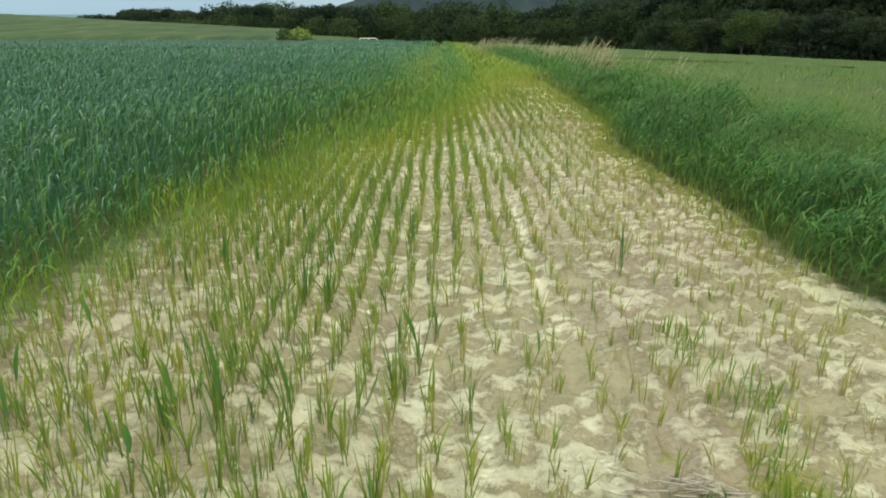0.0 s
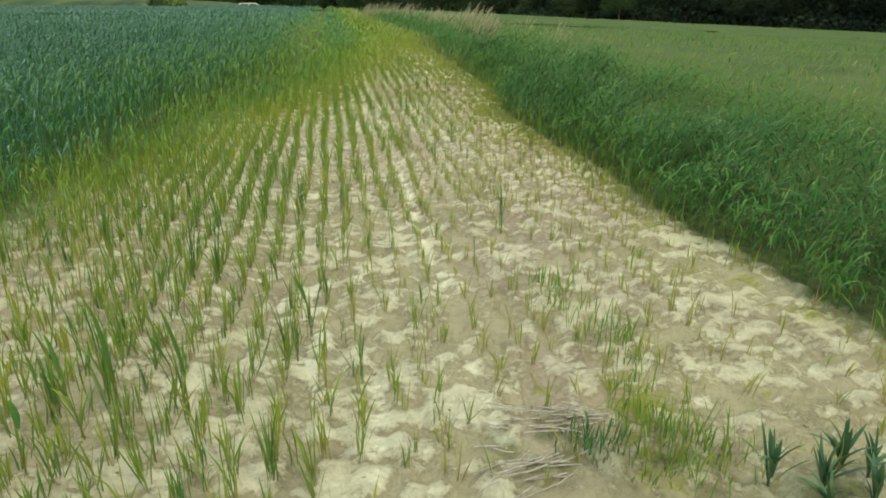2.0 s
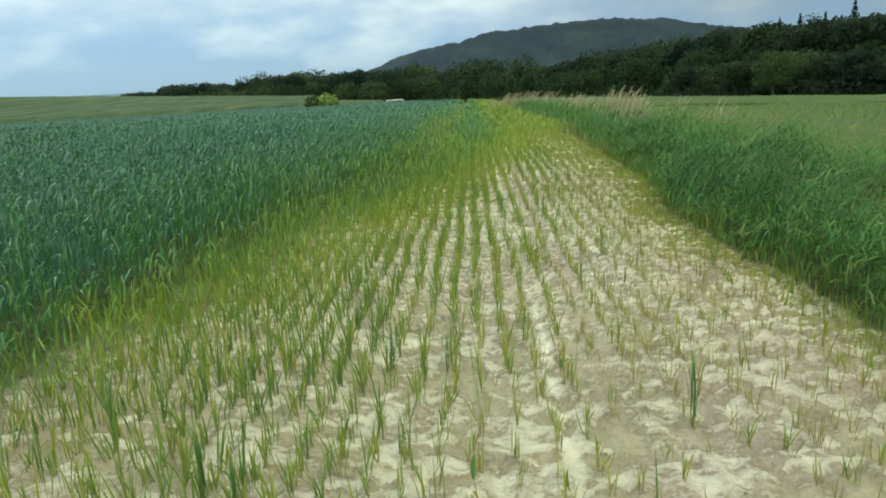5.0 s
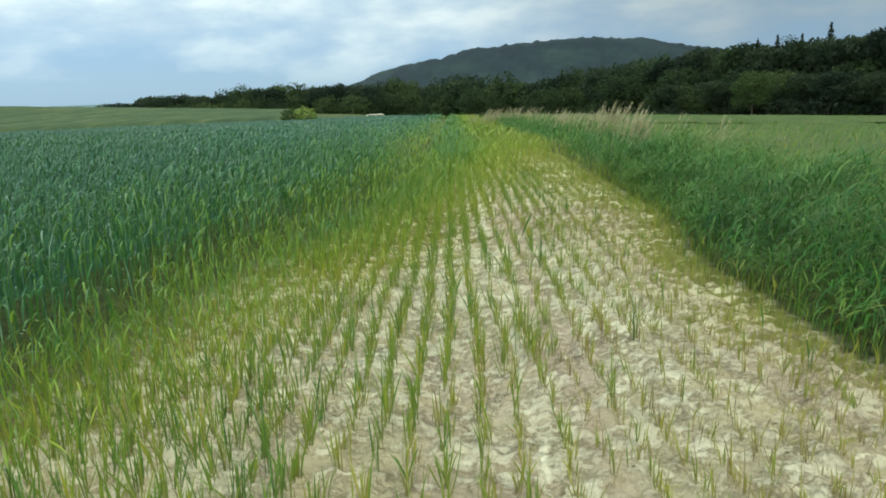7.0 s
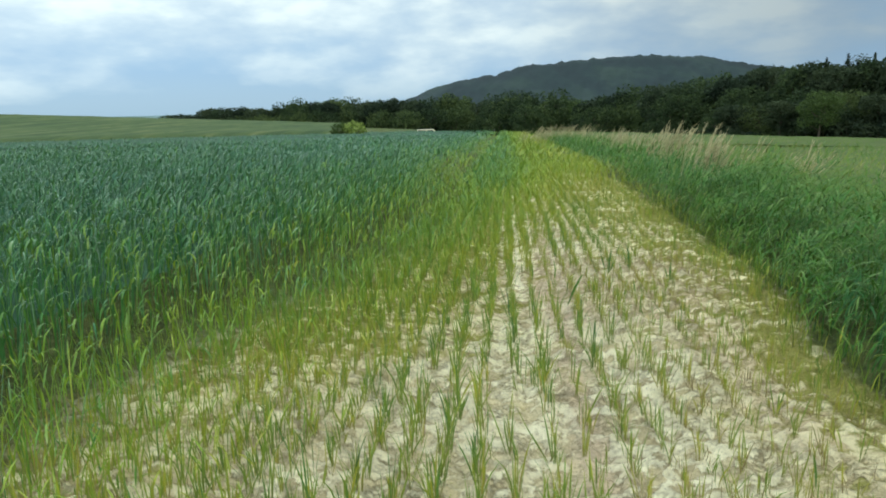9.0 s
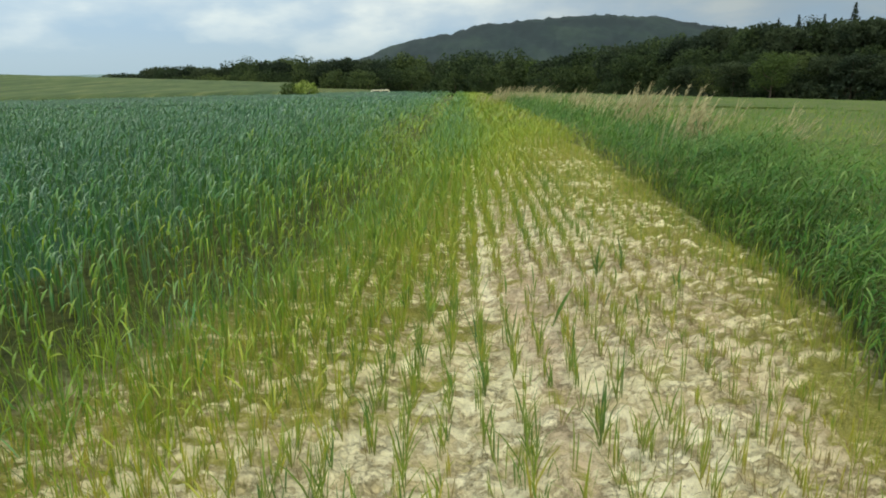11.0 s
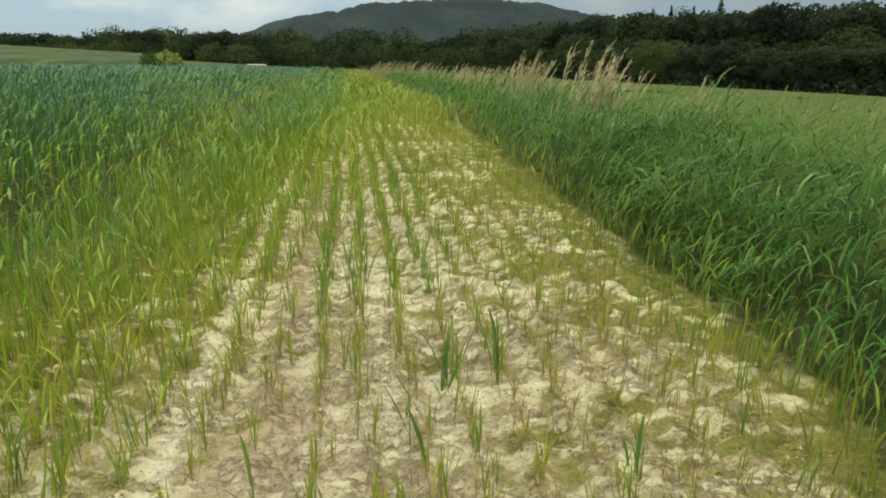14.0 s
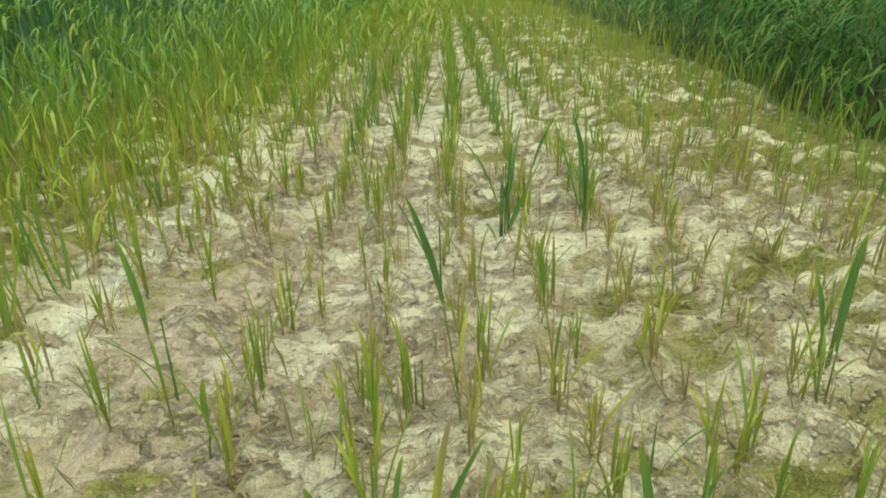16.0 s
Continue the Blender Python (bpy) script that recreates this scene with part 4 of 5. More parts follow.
for k in range(12):
    ty = rng.uniform(2.3, 4.4)
    TUFTS.append((rng.uniform(-1.65, -0.15), ty, rng.uniform(0.14, 0.27), int(rng.integers(4, 9)), rng.uniform(0.7, 0.95), rng.uniform(0.007, 0.012)))
LATE = [(0.90, 9.41, 0.22, 8, 0.93, 0.010), (1.03, 9.41, 0.22, 6, 0.93, 0.010), (1.22, 9.00, 0.19, 9, 0.72, 0.0065), (1.22, 9.57, 0.13, 6, 0.7, 0.007),
        (0.79, 9.15, 0.19, 1, 0.92, 0.009), (0.50, 8.96, 0.18, 1, 0.85, 0.009), (0.36, 8.94, 0.10, 3, 0.7, 0.006), (0.84, 8.97, 0.15, 7, 0.62, 0.006),
        (0.65, 9.52, 0.20, 5, 0.74, 0.007), (0.66, 10.35, 0.19, 7, 0.8, 0.007), (0.94, 9.16, 0.13, 2, 0.66, 0.007), (0.76, 8.93, 0.13, 8, 0.62, 0.007),
        (0.97, 8.80, 0.13, 2, 0.78, 0.008), (0.99, 8.74, 0.16, 3, 0.7, 0.008)]
LAST = [(0.85, 8.75, 0.13, 4, 0.45, 0.006), (1.38, 5.99, 0.22, 6, 0.85, 0.009)]
for x, y, h, n, g, w in TUFTS + LATE + LAST:
    set_down(cereal_plant(h, n, g, w, label="tall healthy green cereal plant standing on bare crust" if g > 0.7 else "yellowing green cereal tuft on bare crust",
                          tillers=1 + n // 4, spread_out=0.33), x, y)


def flag_plant(x, y, top_x, top_z, tip_x, tip_z, width, health):
    """A single thin stalk that ends in one broad upright flag leaf, with a small dry leaf lower down."""
    plant = new("cereal_plant")
    part("stem", stem_mesh(top_z, 0.0010 + 0.06 * width, top_x, 0.0, min(health, 0.6) * 0.8), plant)
    lean = math.atan2(abs(tip_x), tip_z)
    part("leaf", leaf_mesh(math.hypot(tip_x, tip_z), width * 0.85, 0.0 if tip_x > 0 else math.pi, lean - 0.06, 0.12, min(health, 0.9), (top_x, 0.0, top_z * 0.97), 12, 0.55, rng.normal(0, 0.5)), plant)
    for k in range(2):
        part("leaf", leaf_mesh(rng.uniform(0.4, 0.7) * top_z + 0.02, width * 0.45, rng.uniform(0, 6.28), 0.25, rng.uniform(0.2, 0.9), float(np.clip(health * rng.uniform(0.2, 0.9), 0.05, 1)),
                               (top_x * 0.2, 0.0, top_z * rng.uniform(0.05, 0.4))), plant)
    tone = "yellowing" if health < 0.5 else "dark blue-green" if health > 0.87 else "green"
    tagged(plant, "thin cereal stalk ending in one " + tone + " flag leaf", "plant", "stalks with a flag leaf")
    plant.location = (x, y, float(ground_z(x, y)) - 0.004)


# stalks with one flag leaf: place, sideways reach and height of the stalk, of the leaf, leaf width, health
FLAGS = [(-0.905, 2.705, -0.029, 0.215, -0.019, 0.149, 0.0220, 0.85), (-0.854, 2.871, -0.009, 0.141, -0.029, 0.237, 0.0224, 0.85), (-1.008, 2.562, 0.008, 0.152, -0.006, 0.091, 0.0236, 0.90),
         (0.129, 2.933, -0.016, 0.263, -0.009, 0.077, 0.0104, 0.80), (-0.628, 2.744, -0.024, 0.219, -0.067, 0.143, 0.0224, 0.85), (-0.623, 2.744, 0.008, 0.182, -0.045, 0.232, 0.0193, 0.82),
         (-1.001, 2.785, -0.037, 0.156, -0.015, 0.121, 0.0198, 0.75), (-1.528, 2.901, 0.037, 0.178, 0.036, 0.139, 0.0209, 0.90), (-1.391, 2.997, 0.105, 0.289, -0.022, 0.126, 0.0143, 0.85),
         (-1.352, 2.584, 0.045, 0.249, 0.010, 0.116, 0.0147, 0.90), (-0.265, 3.344, -0.020, 0.095, -0.046, 0.127, 0.0211, 0.85), (-0.006, 3.751, -0.010, 0.133, 0.006, 0.078, 0.0170, 0.85)]
NEAR_FLAGS = [(0.553, 8.612, 0.004, 0.004, 0.082, 0.176, 0.0205, 0.90), (0.707, 8.693, -0.001, 0.050, -0.005, 0.058, 0.0097, 0.86), (0.770, 8.683, 0.018, 0.087, 0.014, 0.109, 0.0085, 0.32),
              (0.770, 8.683, 0.019, 0.086, 0.034, 0.093, 0.0113, 0.84), (0.758, 8.677, -0.001, 0.073, -0.006, 0.068, 0.0070, 0.33), (0.755, 8.698, 0.005, 0.075, 0.009, 0.075, 0.0074, 0.74),
              (0.810, 8.894, -0.016, 0.141, -0.032, 0.106, 0.0100, 0.88), (0.510, 8.919, -0.006, 0.117, -0.012, 0.103, 0.0085, 0.80), (0.947, 8.706, -0.007, 0.051, -0.017, 0.094, 0.0092, 0.82),
              (0.966, 8.696, 0.007, 0.062, 0.001, 0.097, 0.0096, 0.72), (0.913, 8.945, -0.018, 0.127, -0.011, 0.064, 0.0076, 0.72), (1.184, 8.917, -0.000, 0.069, 0.003, 0.128, 0.0110, 0.88),
              (1.175, 8.916, -0.012, 0.086, -0.019, 0.067, 0.0096, 0.90), (0.881, 8.703, -0.001, 0.048, 0.006, 0.040, 0.0099, 0.86), (0.663, 8.678, 0.002, 0.044, 0.012, 0.068, 0.0080, 0.80),
              (0.568, 8.860, 0.005, 0.041, 0.004, 0.056, 0.0081, 0.76), (1.039, 9.450, -0.006, 0.099, -0.024, 0.093, 0.0114, 0.93), (0.901, 9.266, 0.021, 0.152, 0.032, 0.078, 0.0095, 0.90),
              (0.875, 9.342, 0.024, 0.038, 0.034, 0.077, 0.0106, 0.85), (1.099, 9.135, -0.018, 0.135, 0.008, 0.039, 0.0069, 0.66), (1.024, 9.003, -0.007, 0.028, -0.000, 0.067, 0.0087, 0.44),
              (0.752, 8.891, -0.008, 0.048, -0.015, 0.051, 0.0063, 0.30)]
for row in FLAGS + NEAR_FLAGS:
    flag_plant(*row)
for k in range(70):
    fy = rng.uniform(2.3, 12.0)
    fx = float(rng.choice(ROWS)) + rng.normal(0, 0.015)
    if left_edge(fy) + 0.1 < fx < right_edge(fy) - 0.1 and rng.random() < 0.35 + float(lushness(fx, fy)):
        flag_plant(fx, fy, rng.normal(0, 0.015), rng.uniform(0.07, 0.16), rng.normal(0, 0.03), rng.uniform(0.06, 0.13), rng.uniform(0.006, 0.011), rng.uniform(0.5, 0.95))

# clumps of finer green growth by the scattered straw
CLUMPS = [(0.56, 2.43, 0.10, 26), (0.55, 2.45, 0.09, 22), (0.74, 2.46, 0.16, 18), (0.69, 2.52, 0.13, 14), (0.80, 2.42, 0.15, 16), (0.75, 2.29, 0.12, 18), (0.86, 2.31, 0.14, 14),
          (0.91, 2.37, 0.13, 12), (0.66, 2.34, 0.08, 12), (0.74, 2.60, 0.12, 12), (0.78, 2.72, 0.13, 10), (0.84, 3.00, 0.16, 15), (0.83, 3.08, 0.13, 9), (0.85, 2.86, 0.14, 14),
          (0.77, 3.44, 0.18, 11), (0.78, 3.28, 0.15, 10), (0.74, 3.60, 0.14, 8), (0.37, 6.31, 0.2, 14), (0.36, 6.55, 0.2, 12), (0.35, 7.5, 0.16, 9)]
for x, y, h, n in CLUMPS:
    clump = new("grass_clump")
    for k in range(int(n * 2.4)):
        px, py = rng.normal(0, 0.045), rng.normal(0, 0.045)
        part("leaf", leaf_mesh(h * rng.uniform(0.4, 1.0), 0.0052 * rng.uniform(0.7, 1.2), rng.uniform(0, 6.28), abs(rng.normal(0.05, 0.25)), abs(rng.normal(0.3, 0.35)),
                               float(np.clip(rng.normal(0.97 if abs(x - 0.555) < 0.01 else 0.62, 0.1), 0.25, 0.95)), (px, py, 0.0), 4), clump)
    tagged(clump, "clump of fine bright green grass on bare soil", "grass", "grass clumps by the straw")
    set_down(clump, x, y)
for x, y, h, n in [(0.94, 2.21, 0.22, 10), (1.08, 2.18, 0.20, 13), (1.24, 2.21, 0.17, 12), (1.18, 2.12, 0.15, 10), (1.17, 2.24, 0.17, 12), (1.05, 2.12, 0.13, 9)]:
    dock = cereal_plant(h, n, 0.95, 0.025, label="broad-leaved dark blue-green weed on bare soil", spread_out=0.7, name="weed")
    for leaf in dock.children:
        leaf.data.materials[0] = DOCK
    set_down(dock, x, y)
weed = cereal_plant(0.1, 12, 0.97, 0.012, label="low blue-green rosette weed on bare soil", spread_out=0.9, name="weed_rosette")
set_down(weed, 0.33, 4.69)

# a stock of small plants, repeated along the drilled rows
STOCK = []
for k in range(14):
    lush = k / 13
    STOCK.append(cereal_plant(0.08 + 0.075 * lush, 4 + k % 4, 0.16 + 0.46 * lush, 0.0050 + 0.0020 * lush,
                              label="stunted seedling with thin purplish stalks and dry tips" if lush < 0.5 else "small green seedling with narrow upright blades",
                              group="seedlings in the drilled rows", spread_out=0.36, name="cereal_seedling"))
    for j in range(3):
        part("dead_leaf", leaf_mesh(rng.uniform(0.025, 0.055), 0.0032, rng.uniform(0, 6.28), rng.uniform(0.5, 1.0), rng.uniform(0.6, 1.8), rng.uniform(0.0, 0.2), (0, 0, 0.005 + 0.02 * rng.random()), 4), STOCK[-1],
             "curled brown dead leaf")
used = set()
for x, y in zip(sx[nearest[:280]], sy[nearest[:280]]):
    k = int(min(13, max(0, round(13 * (0.55 * float(lushness(x, y)) + 0.65 * rng.random())))))
    if k not in used:
        used.add(k)
        set_down(STOCK[k], x, y)
        continue
    m = Matrix.Translation((x, y, float(ground_z(x, y)) - 0.004)) @ Matrix.Rotation(rng.uniform(0, 6.28), 4, "Z") @ Matrix.Scale(rng.uniform(0.6, 1.15), 4)
    ob = copy_thing(STOCK[k], Matrix.Identity(4))
    ob.matrix_basis = m
for k in range(14):
    ob = copy_thing(STOCK[int(rng.integers(5, 14))], Matrix.Identity(4))
    x, y = rng.uniform(0.62, 1.12), rng.uniform(8.66, 8.86)
    ob.matrix_basis = Matrix.Translation((x, y, float(ground_z(x, y)) - 0.004)) @ Matrix.Rotation(rng.uniform(0, 6.28), 4, "Z") @ Matrix.Scale(rng.uniform(0.7, 1.1), 4)
for k in range(14):
    if k not in used:
        set_down(STOCK[k], 0.3 + 0.08 * k, 10.2)

# stronger plants dotted along the rows further up
BIG = []
for k in range(6):
    BIG.append(cereal_plant(0.15 + 0.02 * k, 5 + k, 0.62 + 0.05 * k, 0.0075, label="upright green cereal plant among stunted seedlings",
                            group="stronger plants in the rows", tillers=2))
spots = [(r + rng.normal(0, 0.012), rng.uniform(2.4, 12.0)) for r in rng.choice(ROWS, 110)]
spots = [(x, y) for x, y in spots if left_edge(y) + 0.1 < x < right_edge(y) - 0.25 and rng.random() < 0.25 + float(lushness(x, y)) and not (y < 4.2 and x > 0.1) and not (y > 8.2 and 0.2 < x < 1.6)]
spots += [(r + rng.normal(0, 0.015), y) for r, y in zip(rng.choice(ROWS[3:16], 46), rng.uniform(2.4, 6.0, 46)) if r > -1.75]
for k, (x, y) in enumerate(spots):
    if k < 6:
        set_down(BIG[k], x, y)
    else:
        ob = copy_thing(BIG[k % 6], Matrix.Identity(4))
        ob.matrix_basis = Matrix.Translation((x, y, float(ground_z(x, y)) - 0.004)) @ Matrix.Rotation(rng.uniform(0, 6.28), 4, "Z") @ Matrix.Scale(rng.uniform(0.7, 1.25), 4)

# ---------- straw, twigs and crumbs on the soil ----------
def rod(name, length, radius, mat, curve=0.1, sides=5, segs=5):
    s = np.linspace(-0.5, 0.5, segs + 1)
    a = np.arange(sides) / sides * 2 * math.pi
    bow = curve * length * (0.25 - s ** 2) * 4 * rng.uniform(-1, 1)
    v = np.stack([np.repeat((s * length)[:, None], sides, 1), bow[:, None] + np.cos(a)[None] * radius, np.sin(a)[None] * radius + 0 * s[:, None]], -1).reshape(-1, 3)
    f = [(k * sides + j, k * sides + (j + 1) % sides, (k + 1) * sides + (j + 1) % sides, (k + 1) * sides + j) for k in range(segs) for j in range(sides)]
    return mesh_from(name, v, f, mat, smooth=True)


for k in range(56):
    stalk = new("straw_stalk", rod("straw_stalk", rng.uniform(0.05, 0.15), 0.0021, STRAW, 0.06))
    x, y = (0.44 + rng.normal(0, 0.075), 2.57 + rng.normal(0, 0.04)) if k % 2 else (0.32 + rng.normal(0, 0.08), 2.36 + rng.normal(0, 0.04))
    stalk.location = (x, y, float(ground_z(x, y)) + 0.009 + 0.012 * rng.random())
    stalk.rotation_euler = (0, rng.normal(0, 0.04), rng.normal(-0.3 if k % 2 else 0.3, 0.3))
    tagged(stalk, "weathered grey straw stalk lying on the soil", "straw", "scattered straw")
for x, y, l, a in [(1.31, 7.29, 0.16, -0.45), (0.71, 8.86, 0.06, -0.5), (0.62, 8.84, 0.05, 0.3), (1.0, 8.79, 0.05, 0.1), (0.1, 8.2, 0.1, 1.0), (-0.4, 5.1, 0.09, 0.4)]:
    twig = new("twig", rod("twig", l * 0.8, 0.0011, TWIG, 0.15))
    twig.location, twig.rotation_euler = (x, y, float(ground_z(x, y)) + 0.006), (0, 0, a)
    tagged(twig, "dark dry twig lying on the crust", "twig")

ICO = np.array([(0, 0, 1), (0.9, 0, 0.2), (0.28, 0.86, 0.2), (-0.73, 0.53, 0.2), (-0.73, -0.53, 0.2), (0.28, -0.86, 0.2), (0, 0, -0.6)])
ICO_F = np.array([(0, 1, 2), (0, 2, 3), (0, 3, 4), (0, 4, 5), (0, 5, 1), (6, 2, 1), (6, 3, 2), (6, 4, 3), (6, 5, 4), (6, 1, 5)])


def crumbs(n, x0, x1, y0, y1, small, large):
    x, y = uniform(n, x0, x1), uniform(n, y0, y1)
    ok = (x > left_edge(y) - 0.1) & (x < right_edge(y) + 0.1)
    x, y = x[ok], y[ok]
    n = len(x)
    size = small + (large - small) * rng.random(n) ** 4
    turn = uniform(n, 0, 6.28)
    j = ICO[None] * (1 + rng.normal(0, 0.22, (n, 7, 1)))
    vx = (j[:, :, 0] * np.cos(turn)[:, None] - j[:, :, 1] * np.sin(turn)[:, None]) * size[:, None] + x[:, None]
    vy = (j[:, :, 0] * np.sin(turn)[:, None] + j[:, :, 1] * np.cos(turn)[:, None]) * size[:, None] * 0.8 + y[:, None]
    vz = j[:, :, 2] * size[:, None] * 0.55 + ground_z(x, y)[:, None]
    f = (np.arange(n)[:, None, None] * 7 + ICO_F[None]).reshape(-1, 3)
    return np.stack([vx, vy, vz], -1).reshape(-1, 3), f, np.zeros(n * 7), np.zeros(n * 7)


v, f, _, _ = joined([crumbs(5000, -2.0, 2.0, 2.0, 11.0, 0.002, 0.010), crumbs(9000, 0.1, 1.7, 8.5, 10.0, 0.0012, 0.0060)])
tagged(new("soil_crumbs", mesh_from("soil_crumbs", v, f, CLOD)), "loose pale soil crumbs on the crust", "soil", kind="stuff")

# curled dead leaf bits round the feet of the plants
ln = 5000
li = np.concatenate([rng.integers(0, len(sx), 2600), rng.choice(np.flatnonzero(~far_off), 2400)])
lx, ly = sx[li] + rng.normal(0, 0.02, ln), sy[li] + rng.normal(0, 0.02, ln)
litter_bits = blade_arrays(lx, ly, ground_z(lx, ly) + uniform(ln, 0.001, 0.008), uniform(ln, 0.010, 0.038), uniform(ln, 0.002, 0.0045), uniform(ln, 0, 6.28), uniform(ln, 0.7, 1.5),
                           uniform(ln, 0.1, 1.2), uniform(ln, 0, 3.14), np.clip(rng.normal(0.04, 0.06, ln), 0.0, 0.25), 3)
blades_object("leaf_litter", [litter_bits], STALK, "curled brown dead leaf bits round the seedlings", "litter")

# ---------- tall dry grass by the field ----------
def reed_clump(height, count, spread_r, bow=1.0):
    """Dry arching stalks with feathery heads, all blown one way."""
    clump = new("dry_grass_clump")
    for k in range(count):
        a, r = rng.uniform(0, 6.28), spread_r * math.sqrt(rng.random())
        h = height * rng.uniform(0.65, 1.1)
        lean = h * bow * rng.uniform(0.2, 0.7)
        st = mesh_from("stalk", *reed_stalk(h, lean), DRY, smooth=True)
        so = part("stalk", st, clump)
        so.location = (r * math.cos(a), r * math.sin(a), 0)
        n = 22
        s = uniform(n, 0.66, 1.0)
        v, f, _, _ = blade_arrays(lean * s ** 1.6, np.zeros(n), h * s, uniform(n, 0.05, 0.12), uniform(n, 0.006, 0.012), rng.normal(0, 0.6, n), uniform(n, 0.35, 0.9),
                                  uniform(n, 0.2, 1.0), uniform(n, 0, 3.1), np.zeros(n), 2)
        head = part("seed_head", mesh_from("seed_head", v, f, DRY), so, "feathery pale seed head")
    return tagged(clump, "clump of tall dry straw-coloured grass bent by wind", "grass", "dry grass clumps")


def reed_stalk(h, lean, sides=3, segs=5):
    s = np.linspace(0, 1, segs + 1)
    a = np.arange(sides) / sides * 2 * math.pi
    r = 0.004 * (1 - 0.7 * s)
    v = np.stack([(lean * s ** 1.6)[:, None] + np.cos(a)[None] * r[:, None], np.sin(a)[None] * r[:, None] + 0 * s[:, None], np.repeat((h * s)[:, None], sides, 1)], -1)
    f = [(k * sides + j, k * sides + (j + 1) % sides, (k + 1) * sides + (j + 1) % sides, (k + 1) * sides + j) for k in range(segs) for j in range(sides)]
    return v.reshape(-1, 3), f


REEDS = [reed_clump(1.05, 38, 0.24, 0.6), reed_clump(0.92, 40, 0.42), reed_clump(0.80, 36, 0.5), reed_clump(0.90, 7, 0.22, 0.7)]
# a near tall clump, a long row behind it, far clumps where the strip ends, and thin strays on the field's side
REED_PLACES = [(2.38, 12.95, 0, 0.82), (3.15, 18.6, 1, 0.86), (3.15, 20.0, 2, 0.86), (3.95, 15.7, 3, 0.82),
               (2.57, 13.25, 0, 0.70), (3.25, 18.2, 0, 0.89), (3.42, 18.9, 1, 0.90),
               (2.75, 15.8, 3, 0.66), (2.90, 16.6, 1, 0.61), (3.05, 17.4, 2, 0.74),
               (3.30, 21.4, 1, 0.82), (3.05, 22.5, 2, 0.90), (3.40, 23.8, 1, 0.86), (3.20, 25.2, 2, 0.94), (3.60, 26.6, 0, 0.82), (3.35, 28.2, 2, 0.94), (3.00, 29.5, 1, 0.74),
               (1.00, 35.0, 2, 0.86), (1.60, 35.6, 1, 0.90), (2.20, 36.4, 2, 1.07), (2.70, 37.2, 1, 0.98), (3.30, 38.0, 2, 1.11), (1.90, 38.6, 1, 0.94), (3.90, 39.0, 1, 0.98),
               (4.25, 15.0, 2, 0.66), (4.55, 15.3, 3, 0.78), (3.60, 15.3, 3, 0.70), (5.10, 14.3, 3, 0.51)]
for k, (x, y, kind, s) in enumerate(REED_PLACES):
    m = Matrix.Translation((x, y, float(land(x, y)) - 0.02)) @ Matrix.Rotation(rng.normal(0.1, 0.35), 4, "Z") @ Matrix.Scale(s, 4)
    if k < 4:
        REEDS[kind].matrix_basis = m
    else:
        copy_thing(REEDS[kind], Matrix.Identity(4)).matrix_basis = m

# ---------- trees ----------
def tapered(points, radii, sides=6):
    """A bent tapered limb through the points."""
    points, radii = np.asarray(points, float), np.asarray(radii, float)
    a = np.arange(sides) / sides * 2 * math.pi
    v, f = [], []
    for k, p in enumerate(points):
        d = points[min(k + 1, len(points) - 1)] - points[max(k - 1, 0)]
        d /= np.linalg.norm(d)
        u = np.cross(d, (0.3, 1, 0.1))
        u /= np.linalg.norm(u)
        w = np.cross(d, u)
        v += [p + radii[k] * (math.cos(t) * u + math.sin(t) * w) for t in a]
    for k in range(len(points) - 1):
        f += [(k * sides + j, k * sides + (j + 1) % sides, (k + 1) * sides + (j + 1) % sides, (k + 1) * sides + j) for j in range(sides)]
    return np.array(v), np.array(f)


def leaf_cards(centres, size, flat=0.5):
    """Small bent leaf sprays, each its own island, at the centres."""
    n = len(centres)
    a, b = uniform(n, 0, 6.28), rng.normal(0, flat, n)
    u = np.stack([np.cos(a) * np.cos(b), np.sin(a) * np.cos(b), np.sin(b)], -1)
    t = rng.normal(0, 1, (n, 3))
    w = np.cross(u, t)
    w /= np.linalg.norm(w, axis=1)[:, None] + 1e-9
    s = (size * uniform(n, 0.6, 1.4))[:, None]
    v = np.stack([centres - u * s - w * s * 0.6, centres + u * s * 0.9, centres + w * s * 0.9], 1)
    return v.reshape(-1, 3), np.arange(3 * n).reshape(-1, 3)


